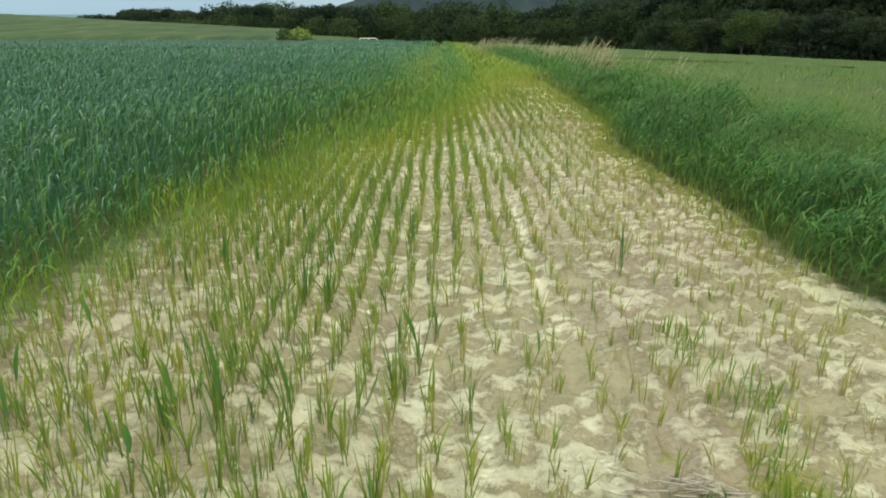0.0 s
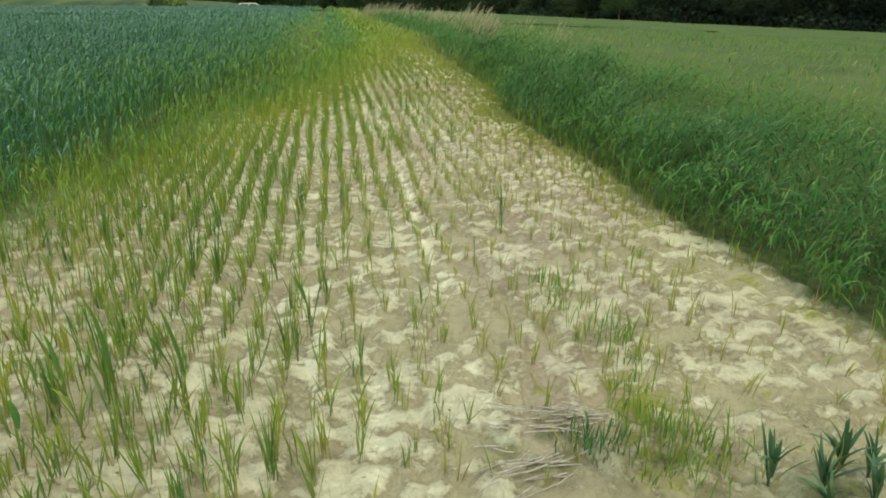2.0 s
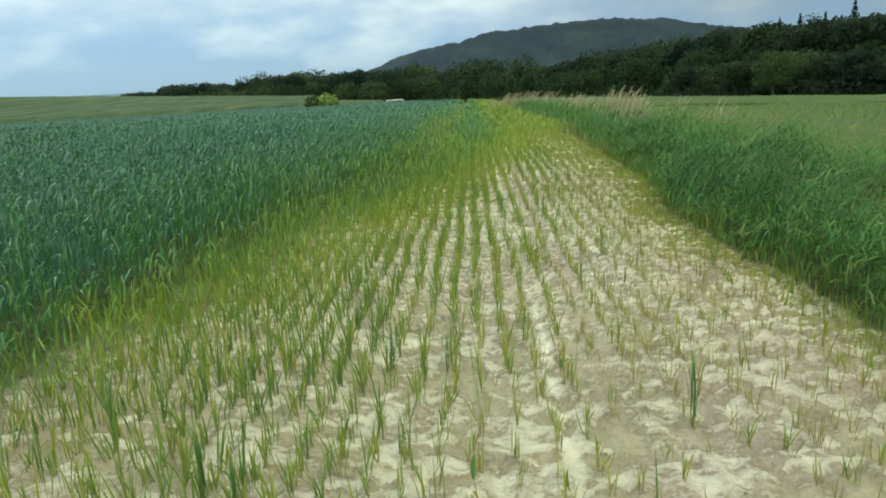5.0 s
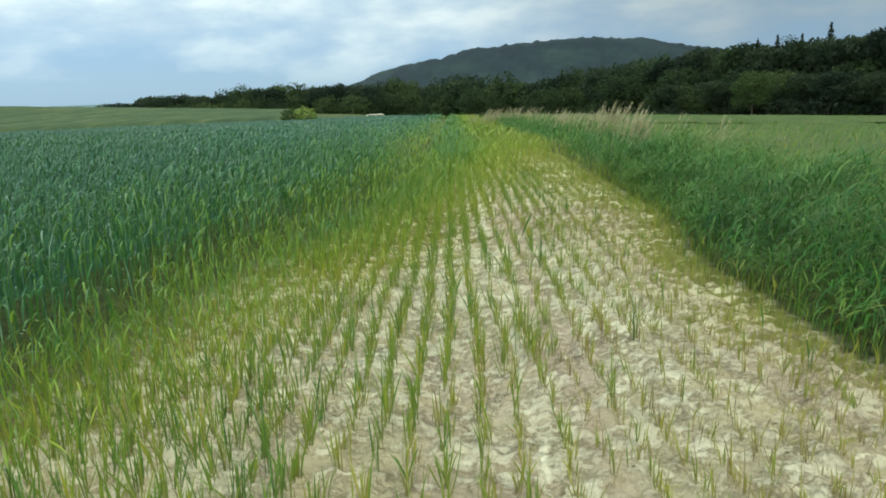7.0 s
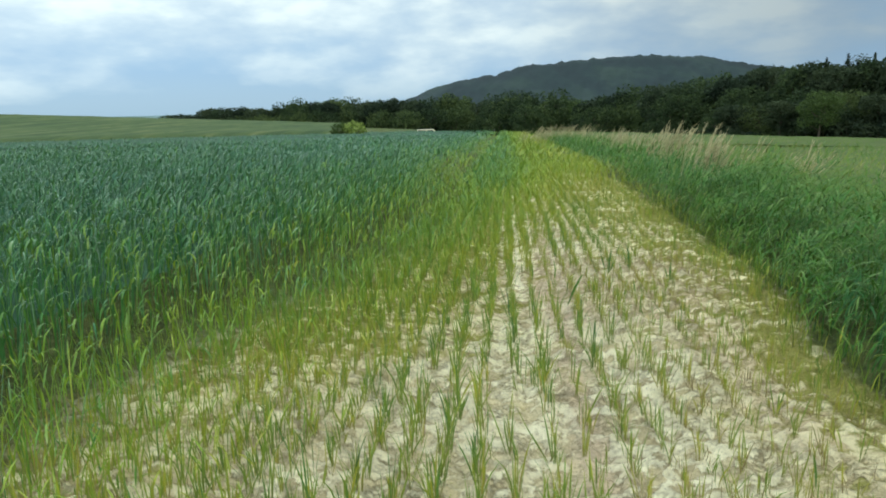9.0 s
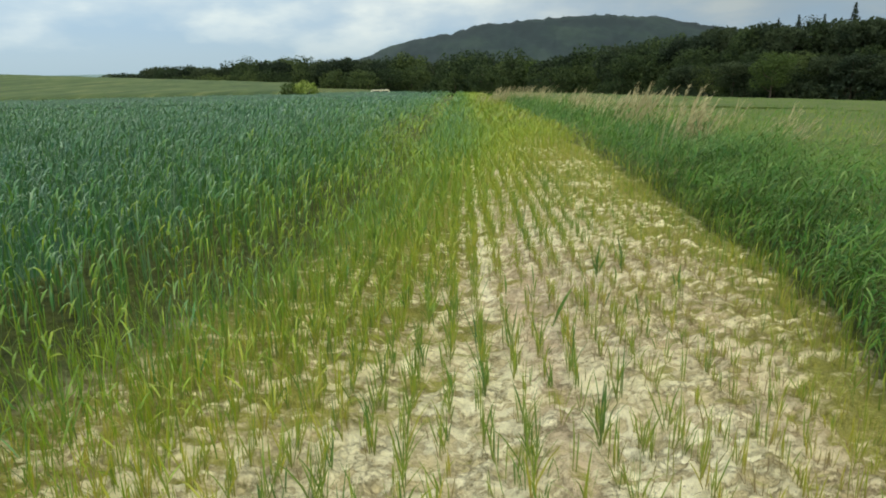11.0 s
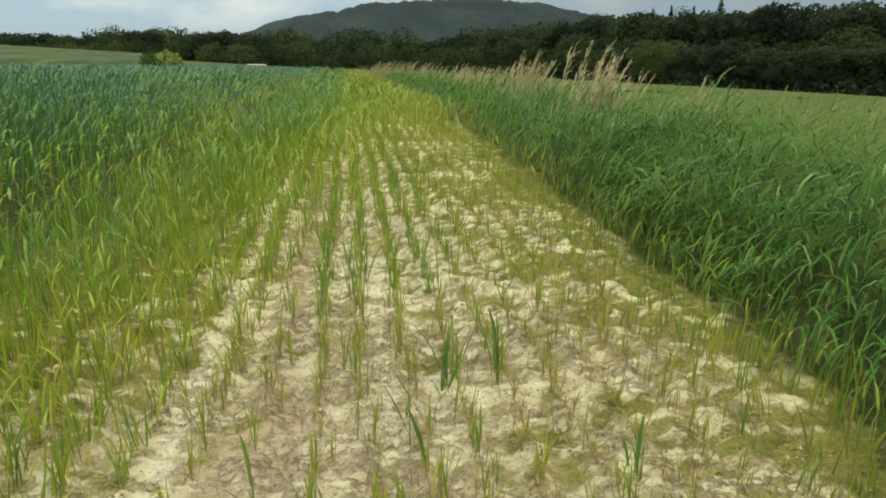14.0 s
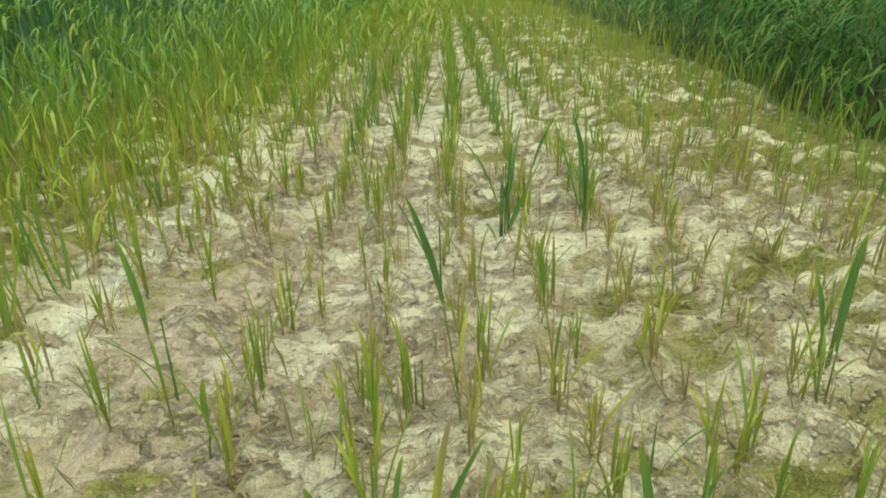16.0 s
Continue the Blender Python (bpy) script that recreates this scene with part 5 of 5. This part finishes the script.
def broadleaf(height, width, mat, count=1500, label="", trunk_share=0.3, stock_seed=0):
    tree = new("tree")
    tip = height * 0.82
    pts = [(0, 0, -0.3), (0.1, 0, height * 0.2), (0.05, 0.1, height * 0.45), (0.0, 0.15, tip)]
    v, f = tapered(pts, np.array([0.035, 0.028, 0.02, 0.006]) * height * 0.6)
    limbs, base = [(v, f)], len(v)
    lobes = []
    for k in range(9):
        a, z = 2.4 * k + rng.uniform(-0.4, 0.4), height * rng.uniform(0.32, 0.8)
        reach = width * 0.5 * rng.uniform(0.45, 0.75) * math.sqrt(max(0.15, 1 - ((z / height - 0.5) / 0.55) ** 2))
        end = (reach * math.cos(a), reach * math.sin(a), z + height * 0.08)
        lv, lf = tapered([(0.05, 0.05, z - height * 0.12), (end[0] * 0.5, end[1] * 0.5, z - height * 0.03), end], np.array([0.014, 0.009, 0.003]) * height * 0.6, 5)
        limbs.append((lv, lf))
        lobes.append((end, width * rng.uniform(0.16, 0.27)))
    lobes.append(((0, 0, height * 0.84), width * 0.24))
    lobes.append(((0, 0, height * 0.55), width * 0.3))
    vs, fs, at = [], [], 0
    for lv, lf in limbs:
        vs.append(lv), fs.append(lf + at)
        at += len(lv)
    part("trunk", mesh_from("trunk", np.concatenate(vs), np.concatenate(fs), BARK, smooth=True), tree)
    pos = []
    for (cx, cy, cz), r in lobes:
        m = int(count * r * r / sum(q * q for _, q in lobes))
        d = rng.normal(0, 1, (m, 3))
        d /= np.linalg.norm(d, axis=1)[:, None]
        rad = r * (0.55 + 0.5 * rng.random(m) ** 0.5) * (0.8 + 0.4 * value_noise(d[:, 0] * 3 + cx, d[:, 1] * 3 + d[:, 2] * 2, 7))
        pos.append(np.array((cx, cy, cz)) + d * rad[:, None] * np.array((1, 1, 0.85)))
    cv, cf = leaf_cards(np.concatenate(pos), height * 0.021)
    part("crown", mesh_from("crown", cv, cf, mat), tree)
    return tagged(tree, label, "tree", "trees of the wood")


def conifer(height, width, count=1100, label="", slim=1.0):
    tree = new("conifer")
    v, f = tapered([(0, 0, -0.3), (0, 0, height * 0.5), (0, 0, height)], np.array([0.016, 0.009, 0.001]) * height)
    part("trunk", mesh_from("trunk", v, f, BARK, smooth=True), tree)
    t = np.where(rng.random(count) < 0.75, rng.random(count), 1 - np.sqrt(rng.random(count)))
    z = height * (0.12 + 0.88 * t)
    whorl = np.round(z / (height * 0.045)) * height * 0.045
    z = whorl + rng.normal(0, height * 0.016, count)
    reach = width / 2 * (1.03 - z / height) ** (0.9 * slim) * np.sqrt(rng.random(count)) * uniform(count, 0.7, 1.1)
    a = uniform(count, 0, 6.28)
    c = np.stack([np.cos(a) * reach, np.sin(a) * reach, z - reach * 0.35], -1)
    s = height * 0.028 * uniform(count, 0.6, 1.3) * (1.35 - z / height).clip(0.5, 1)
    u = np.stack([np.cos(a), np.sin(a), np.full(count, -0.45)], -1)
    w = np.stack([-np.sin(a), np.cos(a), rng.normal(0, 0.3, count)], -1)
    v = np.stack([c - u * s[:, None], c - w * s[:, None] * 0.5, c + u * s[:, None] * 1.1, c + w * s[:, None] * 0.5], 1)
    part("crown", mesh_from("crown", v.reshape(-1, 3), np.arange(4 * count).reshape(-1, 4), NEEDLE), tree)
    return tagged(tree, label, "tree", "trees of the wood")


BROAD = [broadleaf(16, 11, LEAF_DARK, 3000, "tall dark green broadleaved tree at the wood's edge"), broadleaf(15, 10, LEAF_MID, 3000, "rounded mid-green broadleaved tree at the wood's edge"),
         broadleaf(17, 9.5, LEAF_DARK, 3000, "narrow dark broadleaved tree in the wood"), broadleaf(13, 11, LEAF_MID, 3000, "spreading green broadleaved tree at the wood's edge"),
         broadleaf(9, 8, LEAF_LIGHT, 3000, "low light-green rounded tree before the wood")]
SPRUCE = [conifer(20, 10, 2000, "dark pointed spruce rising from the wood"), conifer(18, 8.0, 1900, "broad dark spruce in the wood"),
          conifer(19, 10, 2000, "slim dark fir above the wood's outline", 0.35)]
placed = set()


def plant_tree(stock, k, x, y, size, wide=1.0):
    m = Matrix.Translation((x, y, float(land(x, y)) - 0.2)) @ Matrix.Rotation(rng.uniform(0, 6.28), 4, "Z") @ Matrix.Diagonal((size * wide, size * wide, size, 1))
    src = stock[k % len(stock)]
    if src.name not in placed:
        placed.add(src.name)
        src.matrix_basis = m
    else:
        copy_thing(src, Matrix.Identity(4)).matrix_basis = m


EYE_X, EYE_Y, EYE_Z = 0.15, 5.0, 1.12
HIGH = {0: 16, 1: 15, 2: 17, 3: 13, 4: 9}


def wood_tree(stock, k, bearing, dist, rise, natural):
    """A tree at a bearing (sideways per metre ahead) whose top reaches the given slope from the field."""
    x, y = EYE_X + bearing * dist, EYE_Y + dist
    top = EYE_Z + rise * dist
    size = max(0.25, (top - float(land(x, y)) + 0.2) / (natural * 0.97))
    plant_tree(stock, k, x, y, size, min(1.35, max(0.9, 1.0 / size ** 0.5)))


def outline(b):
    """Slope of the wood's outline against the sky."""
    return float(np.interp(b, [-0.46, -0.4, -0.36, -0.3, -0.25, -0.15, 0.0, 0.05, 0.08, 0.12, 0.16, 0.25, 0.35, 0.42, 0.52, 0.6, 0.75, 0.9, 1.1],
                           [0.013, 0.015, 0.010, 0.019, 0.021, 0.018, 0.018, 0.022, 0.012, 0.012, 0.021, 0.034, 0.046, 0.050, 0.052, 0.062, 0.070, 0.082, 0.09]))


def wood_dist(b):
    return float(np.interp(b, [-0.5, 0.0, 0.2, 0.5, 0.8, 1.1], [260, 210, 165, 125, 100, 90]))


b = -0.45
while b < 1.08:
    d = wood_dist(b) * rng.uniform(0.97, 1.06)
    k = int(rng.integers(0, 4)) if b < 0.5 else 2 * int(rng.integers(0, 2))
    wood_tree(BROAD, k, b, d, outline(b) * rng.uniform(0.78, 1.07), HIGH[k])
    if b > 0.42 and rng.random() < (0.3 if b < 0.62 else 0.65):
        wood_tree(SPRUCE, int(rng.integers(0, 2)), b + 0.01, d * 1.06, outline(b) * rng.uniform(0.88, 1.0), 19)
    wood_tree(BROAD, 3, b + 0.008, d * 0.95, outline(b) * rng.uniform(0.2, 0.6) - 0.008, 13)
    if b > 0.3:
        wood_tree(BROAD, 3 if b < 0.55 and rng.random() < 0.3 else 0, b - 0.015, d * 0.91, -0.004 - 0.012 * rng.random(), 13)
    b += 5.0 / d * rng.uniform(0.75, 1.1)
b = -0.44
while b < 1.05:
    d = wood_dist(b) * rng.uniform(1.1, 1.2)
    k = int(rng.integers(0, 3))
    wood_tree(BROAD, k, b, d, outline(b) * 0.92, HIGH[k])
    b += (7.5 if b > -0.1 else 5.0) / d
wood_tree(SPRUCE, 2, 0.487, 128, 0.0565, 19)
wood_tree(SPRUCE, 0, 0.546, 126, 0.068, 20)
wood_tree(SPRUCE, 1, 0.4425, 131, 0.0515, 18)
wood_tree(BROAD, 4, 0.44, 112, 0.010, 9)
wood_tree(BROAD, 4, 0.115, 190, 0.004, 9)
for bb, rr in [(-0.512, 0.0045), (-0.498, 0.0055), (-0.484, 0.004), (-0.468, 0.0035)]:
    wood_tree(BROAD, 0, bb, 250, rr, 16)


def shrub(height, width, mat, label, count=900, card=0.10):
    ob = new("shrub")
    stems = [tapered([(0.08 * math.cos(a), 0.08 * math.sin(a), -0.1), (width * 0.16 * math.cos(a), width * 0.16 * math.sin(a), height * 0.45),
                      (width * 0.25 * math.cos(a), width * 0.25 * math.sin(a), height * 0.75)], [0.03, 0.02, 0.006], 5) for a in (0.3, 1.6, 2.9, 4.2, 5.4)]
    vs, fs, at = [], [], 0
    for v, f in stems:
        vs.append(v), fs.append(f + at)
        at += len(v)
    part("stem", mesh_from("stem", np.concatenate(vs), np.concatenate(fs), BARK), ob)
    d = rng.normal(0, 1, (count, 3))
    d /= np.linalg.norm(d, axis=1)[:, None]
    r = (0.6 + 0.45 * rng.random(count)) * (0.75 + 0.5 * value_noise(d[:, 0] * 2.5, d[:, 1] * 2.5 + d[:, 2], 17))
    c = d * r[:, None] * np.array((width / 2, width / 2, height / 2)) + np.array((0, 0, height * 0.52))
    v, f = leaf_cards(c[c[:, 2] > 0.05], card)
    part("crown", mesh_from("crown", v, f, mat), ob)
    return tagged(ob, label, "shrub")


for sx0, sy0, hh, ww, mt, lb in [(-13.4, 60.5, 1.4, 1.7, LEAF_LIGHT, "rounded green shrub at the field's end"), (-12.2, 60.0, 1.45, 1.9, SHRUB_LEAF, "light yellow-green shrub beside a darker one")]:
    s_ob = shrub(hh, ww, mt, lb)
    s_ob.location = (sx0, sy0, float(land(sx0, sy0)))

BUSH = [shrub(3.4, 6.0, LEAF_DARK, "dark bush filling the foot of the wood", 520, 0.30), shrub(2.8, 5.4, LEAF_MID, "green bush at the foot of the wood", 520, 0.28)]
for bush in BUSH:
    tagged(bush, "dense green bush filling the foot of the wood", "shrub", "bushes at the wood's foot")
b, k = 0.12, 0
while b < 1.06:
    d = wood_dist(b) * 0.89
    x, y = EYE_X + b * d, EYE_Y + d
    m = Matrix.Translation((x, y, float(land(x, y)) - 0.15)) @ Matrix.Rotation(rng.uniform(0, 6.28), 4, "Z") @ Matrix.Scale(rng.uniform(0.75, 1.3), 4)
    if k < 2:
        BUSH[k].matrix_basis = m
    else:
        copy_thing(BUSH[0 if rng.random() < 0.75 else 1], Matrix.Identity(4)).matrix_basis = m
    k += 1
    b += rng.uniform(3.2, 5.0) / d

# ---------- pale car on the track behind the field ----------
PAINT = plain_material("pale_car_paint", [(0.3, (0.50, 0.47, 0.32)), (0.7, (0.60, 0.56, 0.40))], 2.0, 0.35)
RUBBER = plain_material("tyre_rubber", [(0.3, (0.02, 0.02, 0.02)), (0.7, (0.04, 0.04, 0.04))], 30, 0.8)
METAL = plain_material("wheel_metal", [(0.3, (0.35, 0.35, 0.36)), (0.7, (0.5, 0.5, 0.5))], 20, 0.35)
GLASS, gn, gp, _ = material("dark_car_glass")
gp.inputs["Base Color"].default_value = (0.02, 0.025, 0.03, 1)
gp.inputs["Roughness"].default_value = 0.05


def lofted(name, sections, mat):
    """A closed hull through outlines of equal length."""
    k = len(sections[0])
    v = np.array(sections).reshape(-1, 3)
    bm = bmesh.new()
    vs = [bm.verts.new(p) for p in v]
    for a in range(len(sections) - 1):
        for j in range(k):
            bm.faces.new((vs[a * k + j], vs[a * k + (j + 1) % k], vs[(a + 1) * k + (j + 1) % k], vs[(a + 1) * k + j]))
    bm.faces.new(vs[:k][::-1])
    bm.faces.new(vs[-k:])
    bmesh.ops.recalc_face_normals(bm, faces=bm.faces)
    bmesh.ops.bevel(bm, geom=bm.edges[:], offset=0.03, segments=2, affect="EDGES")
    me = bpy.data.meshes.new(name)
    bm.to_mesh(me)
    bm.free()
    me.materials.append(mat)
    return me


def wheel_mesh(name, r, w, mat, r_in=0.0):
    bm = bmesh.new()
    bmesh.ops.create_cone(bm, cap_ends=True, segments=20, radius1=r, radius2=r, depth=w, matrix=Matrix.Rotation(math.pi / 2, 4, "X"))
    bmesh.ops.bevel(bm, geom=bm.edges[:], offset=0.02, segments=2, affect="EDGES")
    me = bpy.data.meshes.new(name)
    bm.to_mesh(me)
    bm.free()
    me.materials.append(mat)
    return me


car = new("car")


def ring(x0, x1, z0, z1, yw):
    return [(x0, yw, z0), (x1, yw, z0), (x1, yw, z1), (x0, yw, z1)]


part("body", lofted("body", [ring(-2.0, 2.0, 0.32, 0.86, -0.80), ring(-2.08, 2.1, 0.28, 0.9, -0.6), ring(-2.08, 2.1, 0.28, 0.9, 0.6), ring(-2.0, 2.0, 0.32, 0.86, 0.80)], PAINT), car)
cab = part("cabin", lofted("cabin", [[(-1.5, -0.74, 0.88), (1.1, -0.74, 0.88), (0.55, -0.6, 1.42), (-1.2, -0.6, 1.42)], [(-1.5, 0.74, 0.88), (1.1, 0.74, 0.88), (0.55, 0.6, 1.42), (-1.2, 0.6, 1.42)]], PAINT), car)
for x0, x1, x2, x3 in [(-1.3, -0.35, -0.35, -1.1), (-0.2, 0.85, 0.45, -0.2)]:
    for side in (-1, 1):
        pane = [[(x0, side * 0.725, 0.95), (x1, side * 0.725, 0.95), (x2, side * 0.625, 1.33), (x3, side * 0.625, 1.33)],
                [(x0, side * 0.745, 0.95), (x1, side * 0.745, 0.95), (x2, side * 0.645, 1.33), (x3, side * 0.645, 1.33)]]
        bm = bmesh.new()
        vs = [[bm.verts.new(p) for p in q] for q in pane]
        bm.faces.new(vs[1])
        for j in range(4):
            bm.faces.new((vs[0][j], vs[0][(j + 1) % 4], vs[1][(j + 1) % 4], vs[1][j]))
        me = bpy.data.meshes.new("side_window")
        bm.to_mesh(me)
        bm.free()
        me.materials.append(GLASS)
        part("side_window", me, cab, "dark side window")
for wx in (-1.25, 1.3):
    for wy in (-0.72, 0.72):
        wheel = part("wheel", wheel_mesh("wheel", 0.2, 0.2, METAL), car)
        wheel.location = (wx, wy, 0.31)
        part("tyre", wheel_mesh("tyre", 0.31, 0.17, RUBBER), wheel)
car.location = (-8.3, 79.5, float(land(-8.3, 79.5)))
car.rotation_euler = (0, 0, 0.15)
tagged(car, "pale cream car parked behind the crop, roof showing", "car")

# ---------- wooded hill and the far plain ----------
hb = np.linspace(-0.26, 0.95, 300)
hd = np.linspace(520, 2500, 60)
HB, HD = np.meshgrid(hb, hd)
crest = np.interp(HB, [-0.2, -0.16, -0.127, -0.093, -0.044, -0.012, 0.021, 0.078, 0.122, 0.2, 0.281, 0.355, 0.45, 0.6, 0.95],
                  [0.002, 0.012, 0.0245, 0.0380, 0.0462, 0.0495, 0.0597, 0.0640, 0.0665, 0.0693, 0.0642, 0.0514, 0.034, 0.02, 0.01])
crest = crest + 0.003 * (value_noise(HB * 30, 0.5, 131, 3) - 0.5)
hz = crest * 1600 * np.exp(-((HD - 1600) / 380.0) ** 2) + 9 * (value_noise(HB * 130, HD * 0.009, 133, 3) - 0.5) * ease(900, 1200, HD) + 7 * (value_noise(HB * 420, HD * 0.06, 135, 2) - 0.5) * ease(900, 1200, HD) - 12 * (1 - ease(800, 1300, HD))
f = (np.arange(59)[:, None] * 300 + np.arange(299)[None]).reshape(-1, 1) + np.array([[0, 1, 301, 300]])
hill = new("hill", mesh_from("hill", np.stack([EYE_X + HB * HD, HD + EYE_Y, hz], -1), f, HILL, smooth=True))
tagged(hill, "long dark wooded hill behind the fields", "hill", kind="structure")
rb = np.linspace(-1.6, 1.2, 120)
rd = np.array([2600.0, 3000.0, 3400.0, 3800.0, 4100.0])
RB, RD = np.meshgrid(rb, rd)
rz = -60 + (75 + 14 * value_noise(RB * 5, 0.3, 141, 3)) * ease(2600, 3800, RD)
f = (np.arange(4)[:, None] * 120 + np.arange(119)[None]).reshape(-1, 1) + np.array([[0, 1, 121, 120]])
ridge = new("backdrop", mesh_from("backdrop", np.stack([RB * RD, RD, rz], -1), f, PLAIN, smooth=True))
tagged(ridge, "distant plain and low ridges on the horizon, tinted haze blue", "backdrop", kind="structure")
